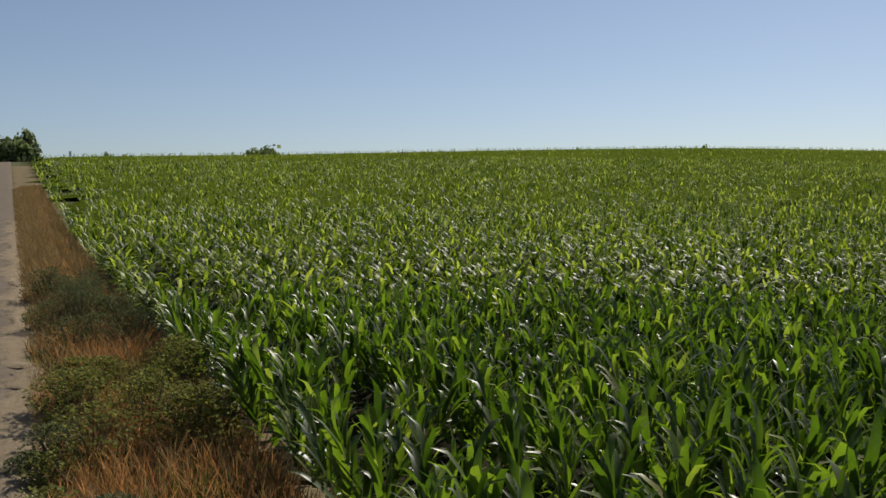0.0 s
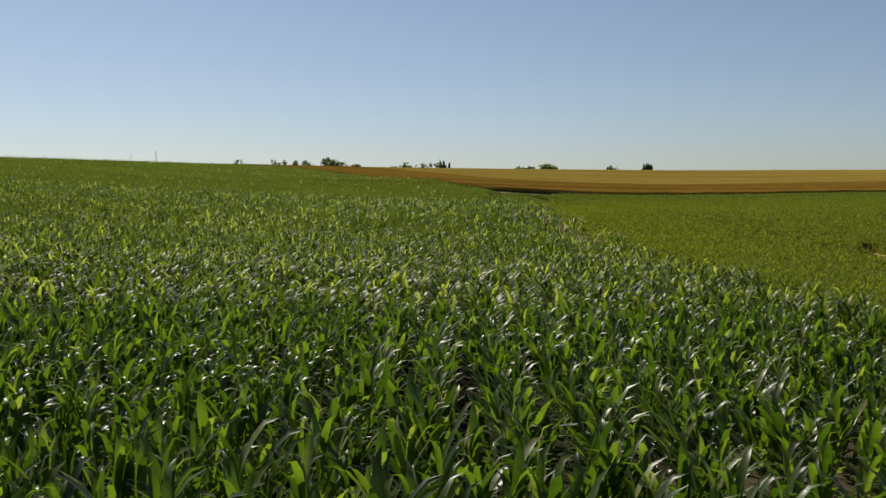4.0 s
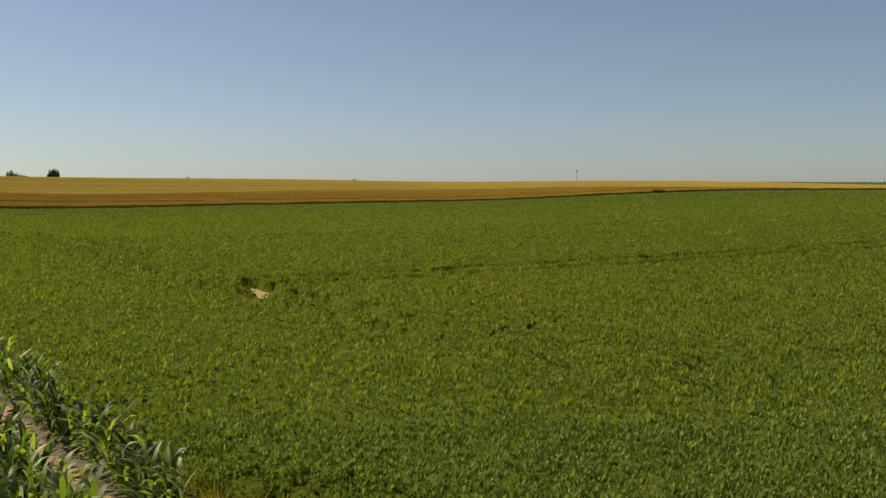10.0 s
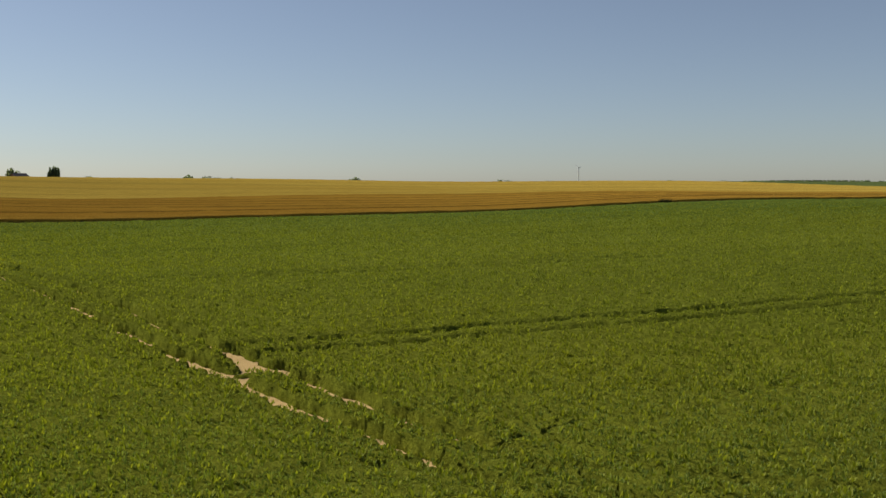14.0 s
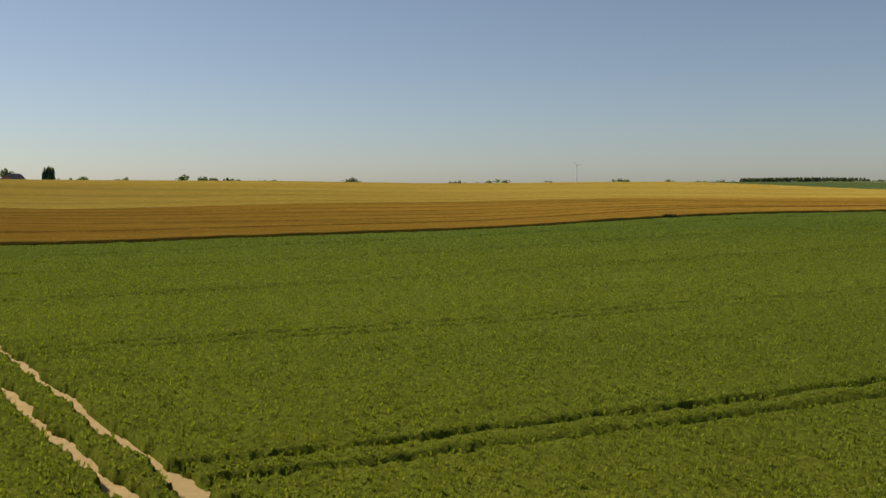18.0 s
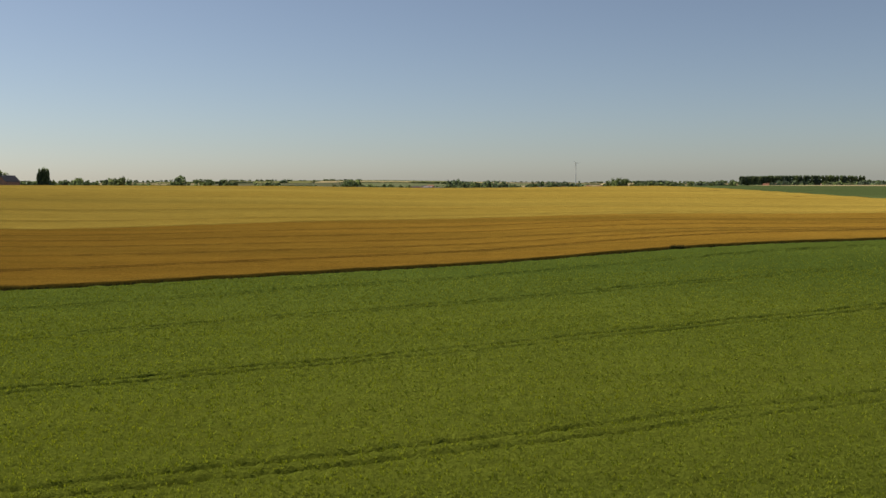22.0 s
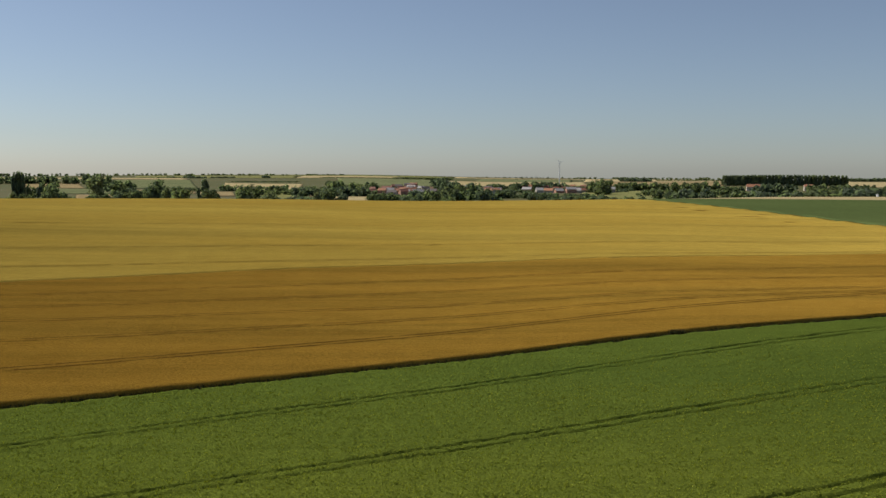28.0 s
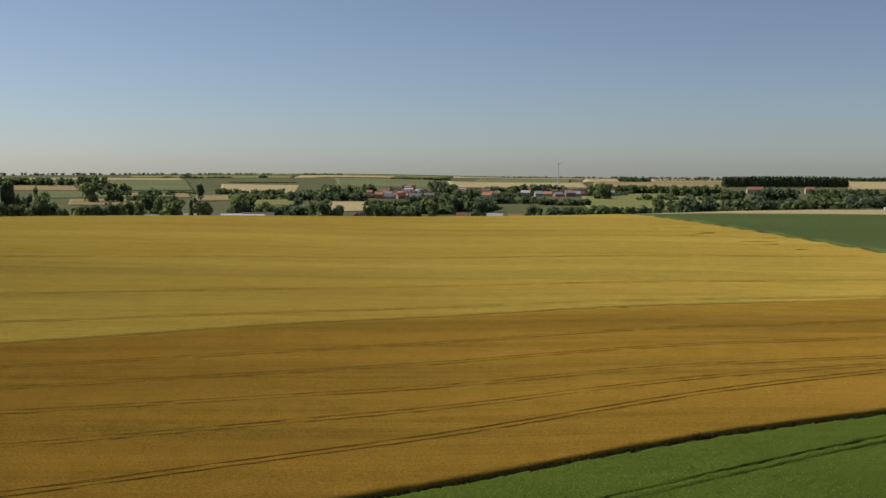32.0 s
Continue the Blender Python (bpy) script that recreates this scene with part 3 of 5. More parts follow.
# rank grass between beans and wheat, its dark colour standing for the wheat's shade
_ex = np.arange(-230, 210, 0.22) + RNG.uniform(-0.1, 0.1, 2000)[: len(np.arange(-230, 210, 0.22))]
_ep = np.repeat(_ex, 3) + RNG.uniform(-0.15, 0.15, 3 * len(_ex))
_ey = wheat_line(_ep) + RNG.uniform(0.0, 0.9, len(_ep))
_tuft_v, _tuft_f = [], []
for k in range(5):
    a = k * 1.257
    _tuft_v += [(0.10 * math.cos(a + 1.57), 0.10 * math.sin(a + 1.57), 0), (-0.10 * math.cos(a + 1.57), -0.10 * math.sin(a + 1.57), 0), (0.35 * math.cos(a), 0.35 * math.sin(a), 1.0)]
    _tuft_f.append((3 * k, 3 * k + 1, 3 * k + 2))
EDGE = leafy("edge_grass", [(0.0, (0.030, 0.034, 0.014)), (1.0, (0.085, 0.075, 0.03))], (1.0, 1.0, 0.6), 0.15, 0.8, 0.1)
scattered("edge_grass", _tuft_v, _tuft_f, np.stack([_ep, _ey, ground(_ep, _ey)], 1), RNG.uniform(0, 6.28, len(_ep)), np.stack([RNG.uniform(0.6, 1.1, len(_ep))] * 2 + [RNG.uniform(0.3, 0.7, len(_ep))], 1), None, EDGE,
          "rank grass coloured dark for the shade along the wheat's edge", "grass")
_ox = np.array([37.5, 38.1, 38.7, 37.8])
_op = np.stack([_ox, wheat_line(_ox) + 0.2, ground(_ox, wheat_line(_ox))], 1)
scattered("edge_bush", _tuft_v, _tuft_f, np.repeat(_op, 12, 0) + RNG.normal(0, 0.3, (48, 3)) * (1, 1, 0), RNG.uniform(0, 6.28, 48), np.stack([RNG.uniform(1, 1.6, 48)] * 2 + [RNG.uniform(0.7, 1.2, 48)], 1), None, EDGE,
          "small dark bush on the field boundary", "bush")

# ---- beans close by: leaf tufts over the canopy ----
def leaf_tuft(leaves, half, reach, rise):
    """A few diamond leaves fanning out from one point."""
    tv, tf = [], []
    for k in range(leaves):
        a = k * 6.283 / leaves + 0.4
        ca, sa = math.cos(a), math.sin(a)
        b = len(tv)
        for r, w, z in ((0.05, 0.0, 0.0), (0.5 * reach, half, 0.72 * rise), (reach, 0.0, rise), (0.5 * reach, -half, 0.52 * rise)):
            tv.append((r * ca - w * sa, r * sa + w * ca, z))
        tf.append((b, b + 1, b + 2, b + 3))
    return tv, tf


_lv, _lf = leaf_tuft(3, 0.42, 1.0, 0.6)
_bv, _bf = leaf_tuft(3, 0.34, 0.78, 1.0)


def bean_tufts(n, ylo, yhi, size, spread, label, fade=1.0, leaf=BEAN, shape=(_bv, _bf), soft=0.0):
    y = ylo + (yhi - ylo) * RNG.random(n * 2) ** fade
    if soft:                 # tufts thin out across the ends of the stretch
        y = y + RNG.uniform(-soft, soft, len(y)) * (np.minimum(y - ylo, yhi - y) < soft) * (y > 5)
    x = RNG.uniform(-1, 1, n * 2) * (spread[0] + spread[1] * y)
    ok = (bean_edge(x, y) > 0.0) & (y < wheat_line(x) - 0.6) & ((bare(x, y) < 0.35) | ((bare(x, y) < 0.9) & (RNG.random(len(x)) < 0.05)))
    x, y = x[ok][:n], y[ok][:n]
    dip = tram_dip(x, crop_row(x, y))
    h = (0.38 + RNG.uniform(0, 0.10, len(x))) * (0.3 + 0.7 * smooth(bean_edge(x, y) / 0.9))
    h = np.where(dip > 0.3, h * (1 - 0.85 * dip), h)
    h = h * junction(x, y)
    s = RNG.uniform(0.7, 1.3, len(x)) * size
    pos = np.stack([x, y, ground(x, y) + h], 1)
    return scattered("bean_leaves", *shape, pos, RNG.uniform(0, 6.28, len(x)), np.stack([s, s, s * RNG.uniform(1.2, 2.4, len(x))], 1), (RNG.uniform(0, 0.4, len(x)), RNG.uniform(0, 6.28, len(x))), leaf, label, "beans")


bean_tufts(82000, -2, 33, 0.050, (8, 0.48), "leafy tops of field beans beside the corn", 1.0, BEAN_NEAR, (_bv, _bf), 12)
bean_tufts(52000, 29, 118, 0.085, (8, 0.47), "leafy tops of field beans in the open field", 1.35, BEAN, (_bv, _bf), 10)
bean_tufts(30000, 90, 163, 0.12, (8, 0.47), "darker leafy tops of field beans towards the wheat", 1.0, BEAN_FAR, (_lv, _lf), 16)

# ---- corn ----
def leaf_strip(length, width, up, droop, segs, twist=0.0, base=0.0, az=0.0, sides=((-1, 0.25), (0, 0.0), (1, 0.25))):
    """One arching corn leaf, folded along its midrib: rows of three points, or of two for a flat one."""
    pts, fcs = [], []
    x = z = 0.0
    ang = up
    step = length / segs
    for i in range(segs + 1):
        f = i / segs
        w = width * (0.55 + 1.4 * f - 1.9 * f * f) * (1.0 if i < segs else 0.05)
        tw = twist * f
        for side, dz in sides:
            pts.append((x - math.sin(ang) * dz * w, side * w * math.cos(tw), base + z + math.cos(ang) * dz * w + side * w * math.sin(tw)))
        x += math.cos(ang) * step
        z += math.sin(ang) * step
        ang -= droop / segs * ((0.05 + 2.1 * f * f + 0.5 * f) if segs > 3 else 0.62)
    for i in range(segs):
        for j in range(len(sides) - 1):
            b = len(sides) * i + j
            fcs.append((b, b + 1, b + len(sides) + 1, b + len(sides)))
    c, s = math.cos(az), math.sin(az)
    return [(px * c - py * s, px * s + py * c, pz) for px, py, pz in pts], fcs


def leaf_form(f, rnd):
    """Angle, arch, length, half width, twist and height of a corn leaf, f from the lowest to the whorl."""
    up = 1.0 + 0.42 * f + rnd.uniform(-0.22, 0.16)
    droop = (3.0 - 0.5 * f) * rnd.uniform(0.65, 1.45)
    return up, droop, (0.31 + 0.11 * math.sin(math.pi * f)) * rnd.uniform(0.8, 1.25), 0.031 + 0.011 * rnd.random(), rnd.uniform(-1.0, 1.0), 0.13 + 0.58 * f


def corn_shape(seed, segs, n_leaves):
    rnd = random.Random(seed)
    V, Fc = [], []
    spin = rnd.uniform(0, 6.28)
    for k in range(n_leaves):
        f = k / (n_leaves - 1)
        az = spin + (k % 2) * math.pi + rnd.uniform(-0.5, 0.5)
        up, droop, ln, wd, tw, z0 = leaf_form(f, rnd)
        pv, pf = leaf_strip(ln, wd, up, droop, segs, tw, z0, az, *([((-1, 0.1), (1, 0.1))] if segs < 4 else []))
        Fc += [tuple(i + len(V) for i in q) for q in pf]
        V += pv
    return V, Fc


_ud = Vector((-0.876, -0.482))          # along the farm track
_rowdir = Vector((-0.559, 0.829))
_across = Vector((0.829, 0.559))


def corn_sites(dist_lo, dist_hi, along_step, row_step, keep):
    """Plants on drilled rows parallel to the bean side, plus a few headland rows along the track."""
    span = dist_hi + 5
    rows = np.arange(-span, span, row_step)
    al = np.arange(-span, span, along_step)
    Rw, Al = np.meshgrid(rows, al, indexing="ij")
    Al = Al + RNG.uniform(-0.4, 0.4, Al.shape) * along_step
    Rw = Rw + RNG.normal(0, 0.07, Rw.shape)
    x = (-2.6 - 0.25 * _across.x) + Rw * _across.x + Al * _rowdir.x
    y = (13.9 - 0.25 * _across.y) + Rw * _across.y + Al * _rowdir.y
    x, y = x.ravel(), y.ravel()
    if dist_hi < 50:          # the outermost row stands apart, beyond a lane of dry soil
        outer = (corn_right(x, y) < -0.1) & (corn_right(x, y) > -0.9)
        x, y = x + outer * 0.45 * _across.x, y + outer * 0.45 * _across.y
    main = corn_left(x, y) > 5.1
    Rh = Rw + 0.3
    hx = Al * _ud.x - 0.482 * Rh
    hy = TRACK_Y + Al * _ud.y + 0.876 * Rh
    hx, hy = hx.ravel(), hy.ravel()
    head = (corn_left(hx, hy) < 4.8) & ~((corn_left(hx, hy) > 0.55) & (corn_left(hx, hy) < 1.4) & (RNG.random(hx.shape) < 0.8))
    x, y = np.concatenate([x[main], hx[head]]), np.concatenate([y[main], hy[head]])
    d = np.hypot(x + 0.7, y + 1.5)
    ok = (d >= dist_lo) & (d < dist_hi) & (corn_left(x, y) > 0.15) & (corn_right(x, y) > np.interp(y, [12, 12.2, 16.0, 16.2, 45, 110], [0.1, -0.2, -0.2, -1.2, -1.1, -0.4])) & (y < wheat_line(x) - 1.2)
    az = np.degrees(np.arctan2(-x - 0.9, y + 3.0))
    ok &= ((az > -50) & (az < 126)) | (d < 9)
    ok &= keep(x, y)
    return x[ok], y[ok]


def corner(x, y):
    """Below 1 in the field corner, where the corn stands thin."""
    return np.hypot((x - 2.6) / 5.5, (y - 6.5) / 6.0)


def thinning(x, y):
    """The corn stands thin and short in the field corner, with some gaps further in."""
    p = np.clip(0.65 + 0.35 * (corner(x, y) - 0.7) / 0.5, 0.65, 1.0)
    for gx, gy, r in ((-19, 7.2, 1.3), (-25.5, 6.2, 1.1), (-20, 8.2, 0.9), (-11.6, -2.6, 1.0), (-15.5, 10.5, 0.8), (-10.5, 12, 0.7)):
        p = np.where(np.hypot(x - gx, y - gy) < r, p * 0.12, p)
    p = np.where((corn_right(x, y) < 0.8) & (y < 12.0), p * 0.55, p)
    return RNG.random(x.shape) < p


def corn_height(x, y):
    return np.clip(0.50 + 0.42 * corner(x, y), 0.62, 1.0) * np.where((corn_right(x, y) < 1.2) & (y < 12.5), 0.80, 1.0) * (1 + 0.06 * np.sin(x * 0.23) * np.sin(y * 0.19)) * np.where(y > 11, 1 + 0.08 * np.exp(-(corn_right(x, y) / 5) ** 2), 1.0)


# the plants nearest the camera are things of their own, built leaf by leaf
_nx, _ny = corn_sites(0, 46, 0.115, 0.75, thinning)
_near_key = np.minimum(np.hypot(_nx + 7.6, _ny - 2.8), np.hypot(_nx + 1.6, _ny - 10.5) + 0.6)
_order = np.argsort(_near_key)
_first, _rest = _order[:280], _order[280:]
_variants = []
for _v in range(6):
    rnd = random.Random(40 + _v)
    leaves = []
    spin = rnd.uniform(0, 6.28)
    for k in range(9):
        f = k / 8
        up, droop, ln, wd, tw, z0 = leaf_form(f, rnd)
        lv, lf = leaf_strip(ln, wd, up, droop, 7, tw, z0, spin + (k % 2) * math.pi + rnd.uniform(-0.5, 0.5))
        leaves.append(mesh_from("leaf", np.array(lv), np.array(lf), CORN_PLANT, True))
    bm = bmesh.new()
    bmesh.ops.create_cone(bm, segments=6, radius1=0.015, radius2=0.007, depth=0.70, cap_ends=True, matrix=Matrix.Translation((0, 0, 0.35)))
    st = bpy.data.meshes.new("stalk")
    bm.to_mesh(st)
    bm.free()
    st.materials.append(STALK)
    _variants.append((st, leaves))
STRAGGLERS = [(-0.60, 13.10), (-0.30, 13.30), (-0.10, 13.10), (-0.70, 13.90), (-1.10, 14.30), (-1.50, 14.80), (-1.80, 15.30), (0.00, 12.80), (-0.90, 13.20), (-1.80, 14.30), (-1.30, 13.60), (-2.20, 15.40)]
for x, y in [(float(_nx[_i]), float(_ny[_i])) for _i in _first] + STRAGGLERS:
    st, leaves = _variants[int(RNG.integers(6))]
    plant = new("corn_plant")
    hgt = float(corn_height(x, y)) * RNG.uniform(0.95, 1.15) * (0.70 if (x, y) in STRAGGLERS else 1.0)
    plant.matrix_basis = pose(x, y, zg(x, y), RNG.uniform(-9, 9), RNG.uniform(-9, 9), RNG.uniform(0, 360)) @ Matrix.Diagonal((1.05, 1.05, hgt * 1.0, 1))
    small = hgt < 0.85
    tagged(plant, "short young corn plant thinly standing on pale soil" if small else "knee-high green corn plant with arching glossy leaves", "corn", "corn plants in the rows")
    part("stalk", st, STALK, plant)
    for lm in leaves:
        part("leaf", lm, CORN_PLANT, plant)


def corn_mass(idx, xs, ys, segs, n_leaves, nshapes, label, widen=1.0, leaf=CORN_FAR):
    for k in range(nshapes):
        sel = idx[k::nshapes]
        x, y = xs[sel], ys[sel]
        V, Fc = corn_shape(100 + k + 10 * segs, segs, n_leaves)
        h = corn_height(x, y) * RNG.uniform(0.9, 1.2, len(x)) * np.interp(np.hypot(x, y), [0, 30, 60, 120], [1.0, 1.0, 1.0, 1.05])
        w = RNG.uniform(0.95, 1.2, len(x)) * widen
        scattered("corn_stand", V, Fc, np.stack([x, y, ground(x, y)], 1), RNG.uniform(0, 6.28, len(x)), np.stack([w, w, h], 1), (RNG.uniform(0, 0.45, len(x)), RNG.uniform(0, 6.28, len(x))), leaf, label, "corn")


_dr = np.hypot(_nx + 0.7, _ny + 1.5)
corn_mass(_rest[_dr[_rest] < 15], _nx, _ny, 4, 11, 6, "green corn standing in rows, leaves glossy in the sun", 1.0, CORN)
_mid = _rest[(_dr[_rest] >= 15) & (_dr[_rest] < 28)]
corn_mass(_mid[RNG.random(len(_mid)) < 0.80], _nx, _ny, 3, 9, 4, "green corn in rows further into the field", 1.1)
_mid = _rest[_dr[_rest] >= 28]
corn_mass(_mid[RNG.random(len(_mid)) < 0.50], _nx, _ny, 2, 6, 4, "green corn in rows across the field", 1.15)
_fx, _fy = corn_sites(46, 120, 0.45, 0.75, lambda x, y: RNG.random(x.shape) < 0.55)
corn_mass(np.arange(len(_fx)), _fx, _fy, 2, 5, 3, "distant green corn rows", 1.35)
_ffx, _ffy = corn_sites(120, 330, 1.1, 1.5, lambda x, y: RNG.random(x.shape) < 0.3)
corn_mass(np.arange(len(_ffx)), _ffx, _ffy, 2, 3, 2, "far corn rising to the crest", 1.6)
_cx = spaced(-420, 10, -60, 10, 1.0, 4.0)
_cy = spaced(-240, 260, -30, 60, 1.0, 4.0)
corn_ground = draped("corn_field", _cx, _cy, lambda x, y: (corn_left(x, y) > 1.0) & (corn_right(x, y) > 0.4) & (y < wheat_line(x) - 1.5) & (np.hypot(x, y) < 430) & (np.hypot(x, y) > 30), lambda x, y: 0.02 + 0.58 * smooth((np.hypot(x, y) - 28) / 40) * smooth((corn_left(x, y) - 0.5) / 4) * smooth((corn_right(x, y) + 0.5) / 2.5), CORN_TOP,
                     "close green canopy of the corn field", skirt=False)
corn_floor = draped("corn_floor", np.arange(-34, 10, 0.8), np.arange(-34, 46, 0.8), lambda x, y: (corn_left(x, y) > 0.2) & (corn_right(x, y) > -0.2) & (np.hypot(x, y) < 33) & (corner(x, y) > 1.05), 0.035, SHADED_FLOOR, "soil under the corn, coloured dark for the shade there", "soil", skirt=False)

corner_soil = draped("corner_soil", np.arange(-6, 12, 0.6), np.arange(-4, 16, 0.6), lambda x, y: (corn_left(x, y) > 0.2) & (corn_right(x, y) > -0.2) & (corner(x, y) < 1.2), 0.03, CORNER, "dry brown soil in the thin corner of the corn", "soil", skirt=False)

lane_soil = draped("lane_soil", np.arange(-22, 0, 0.15), np.arange(15, 42, 0.15), lambda x, y: (corn_right(x, y) < 0.02 + 0.08 * np.sin(3 * y)) & (corn_right(x, y) > -0.72 + 0.07 * np.sin(4 * y + 1)) & (y > 15.2), 0.06, PALE_SOIL, "pale dry soil in the lane inside the outer corn row", "soil", skirt=False)

# ---- track and verge beside the corn ----
_rs = np.concatenate([np.arange(-60, 260, 1.0)])
_rw = np.array([-2.45, -2.7, -2.95, -3.6, -4.3, -5.0, -5.5, -5.8]) * NARROW
_RS, _RW = np.meshgrid(_rs, _rw, indexing="ij")
_TX = _RS * _ud.x + _RW * (-0.482)
_TY = TRACK_Y + _RS * _ud.y + _RW * 0.876
_prof = np.interp(_RW / NARROW, [-5.8, -5.0, -4.3, -3.6, -2.95, -2.45], [0.05, 0.02, 0.06, 0.02, 0.05, 0.0]) + 0.03
_V = np.stack([_TX.ravel(), _TY.ravel(), (ground(_TX, _TY) + _prof).ravel()], 1)
road = new("road", mesh_from("road", _V, grid_faces(len(_rs), len(_rw)), GRAVEL, True))
tagged(road, "dusty grey gravel farm track beside the corn", "road", kind="structure")


def on_track(s, w):
    """The place s along the verge from the field corner and w across it, both in lengths of a full-width lane."""
    s, w = 1.3 + (s - 2.7) * NARROW, w * NARROW
    return s * _ud.x - 0.482 * w, TRACK_Y + s * _ud.y + 0.876 * w


def verge_xy(n, s_lo, s_hi, w_lo, w_hi, power=1.0):
    s = s_lo + (s_hi - s_lo) * RNG.random(n) ** power
    w = RNG.uniform(w_lo, w_hi, n)
    return (*on_track(s, w), s, w)


_blade_v = [(-0.5, 0, 0), (0.5, 0, 0), (-0.32, 0.12, 0.55), (0.32, 0.12, 0.55), (0, 0.42, 1.0)]
_blade_f3 = [(0, 1, 3), (0, 3, 2), (2, 3, 4)]
_vx, _vy, _vs, _vw = verge_xy(50000, 3, 110, -2.45, 0.15, 1.9)
_vh = RNG.uniform(0.2, 0.52, len(_vx)) * np.interp(_vw, [-2.45, -1.8, -0.5, 0.15], [0.35, 0.8, 1.0, 0.8])
_vwid = np.interp(_vs, [0, 20, 110], [0.009, 0.016, 0.06])
_straw = RNG.random(len(_vx)) < np.clip(np.interp(_vs, [4, 13, 19, 30, 45], [0.12, 0.2, 0.45, 0.8, 0.95]) + 0.35 * np.sin(_vs * 1.3) * np.sin(_vw * 2.0) + 0.3 * (_vw < -2.0), 0.03, 1)
_green = (RNG.random(len(_vx)) < np.clip(0.10 + 0.5 * (_vs < 9.5) * (_vw < -1.0) + 0.35 * np.sin(_vs * 0.9 + 1) * np.sin(_vw * 1.7), 0.04, 0.7)) & (_vs < 30)
for _sel, _m, _l in ((~_straw & ~_green, VERGE, "dry russet grass on the verge between track and corn"), (_straw & ~_green, STRAW, "pale straw-coloured grass on the verge"), (_green, GREEN_GRASS, "tufts of green grass among the dry verge")):
    _k = int(_sel.sum())
    scattered("verge_grass", _blade_v, _blade_f3, np.stack([_vx, _vy, ground(_vx, _vy)], 1)[_sel], RNG.uniform(0, 6.28, _k), np.stack([_vwid, _vh * 0.8, _vh], 1)[_sel], (RNG.uniform(0, 0.9, _k), RNG.uniform(0, 6.28, _k)), _m, _l, "grass")
verge_ground = draped("verge", np.arange(-120, 12, 0.9), np.arange(-66, 8, 0.9), lambda x, y: (corn_left(x, y) < 0.4) & (corn_left(x, y) > -2.0), 0.025, SOIL, "dry bare soil under the verge grass", "soil", skirt=False)


def weed(x, y, h, spread, material, label, n=260):
    base = new("weed")
    base.matrix_basis = pose(x, y, zg(x, y))
    tagged(base, label, "weed", "weeds on the verge")
    for k in range(5):
        bm = bmesh.new()
        a = RNG.uniform(0, 6.28)
        tip = Vector((math.cos(a) * spread * RNG.uniform(0.2, 0.8), math.sin(a) * spread * RNG.uniform(0.2, 0.8), h * RNG.uniform(0.7, 1.0)))
        m = tip.to_track_quat("Z", "Y").to_matrix().to_4x4()
        bmesh.ops.create_cone(bm, segments=5, radius1=0.012, radius2=0.004, depth=tip.length, matrix=m @ Matrix.Translation((0, 0, tip.length / 2)))
        part("stem", bm, BARK, base)
    a, rr, z = RNG.uniform(0, 6.28, n), spread * np.sqrt(RNG.random(n)), h * RNG.uniform(0.12, 1.0, n)
    rr = rr * (0.35 + 0.65 * np.sin(np.pi * np.clip(z / h, 0, 1)))
    pos = np.stack([rr * np.cos(a), rr * np.sin(a), z], 1)
    s = RNG.uniform(0.02, 0.045, n)
    f = scattered("foliage", _lv, _lf, pos, a, np.stack([s, s, s], 1), (RNG.uniform(0, 0.7, n), RNG.uniform(0, 6.28, n)), material, "", "", base, kind="")
    return base


for _k in range(17):          # green weeds, then a grey stand further along, and low ones at the track's edge
    _s, _w = 13.8 + 4.6 * RNG.random(), RNG.uniform(-2.1, 0.0)
    weed(*on_track(_s, _w), 0.78 * RNG.uniform(0.65, 1.0), RNG.uniform(0.35, 0.55), WEED, "bushy grey-green weed with small leaves", 420)
for _k in range(20):
    _s, _w = 21.5 + 11 * RNG.random(), RNG.uniform(-2.2, -0.1)
    weed(*on_track(_s, _w), 0.78 * RNG.uniform(0.7, 1.05), RNG.uniform(0.4, 0.65), WEED_GREY, "dusty grey thistle-like weed on the verge", 380)
for _k in range(12):
    _s, _w = 8.5 + 11 * RNG.random(), RNG.uniform(-2.6, -1.7)
    weed(*on_track(_s, _w), 0.78 * RNG.uniform(0.2, 0.45), RNG.uniform(0.2, 0.4), (WEED, WEED_GREY)[_k % 2], "low weed at the edge of the gravel track", 240)

# a ragged pale shoulder of dust and stones along the track
_px, _py, _ps, _pw = verge_xy(9000, 4, 70, -3.3, -2.2, 2.0)
_stone_v = [(-0.5, -0.4, 0), (0.5, -0.3, 0), (0.4, 0.5, 0), (-0.4, 0.4, 0), (0.05, 0.0, 0.6)]
_stone_f = [(0, 1, 4), (1, 2, 4), (2, 3, 4), (3, 0, 4)]
_pz = RNG.uniform(0.008, 0.035, len(_px))
STONE = soil_like("track_stone", (0.16, 0.135, 0.105), (0.36, 0.30, 0.23), (0.25, 0.21, 0.16), 6.0)
scattered("track_stones", _stone_v, _stone_f, np.stack([_px, _py, ground(_px, _py) + 0.03], 1), RNG.uniform(0, 6.28, len(_px)), np.stack([_pz * 1.3, _pz, _pz], 1), None, STONE, "loose stones along the edge of the track", "stones")
_px, _py, _ps, _pw = verge_xy(6000, 4, 60, -5.8, -3.0, 2.0)
_pz = RNG.uniform(0.005, 0.02, len(_px))
scattered("track_stones", _stone_v, _stone_f, np.stack([_px, _py, ground(_px, _py) + 0.05], 1), RNG.uniform(0, 6.28, len(_px)), np.stack([_pz * 1.3, _pz, _pz], 1), None, STONE, "small gravel on the farm track", "stones")
_ss = np.arange(3, 70, 0.16)
_wi = -2.35 + 0.16 * np.sin(_ss * 1.3) + RNG.normal(0, 0.10, len(_ss))
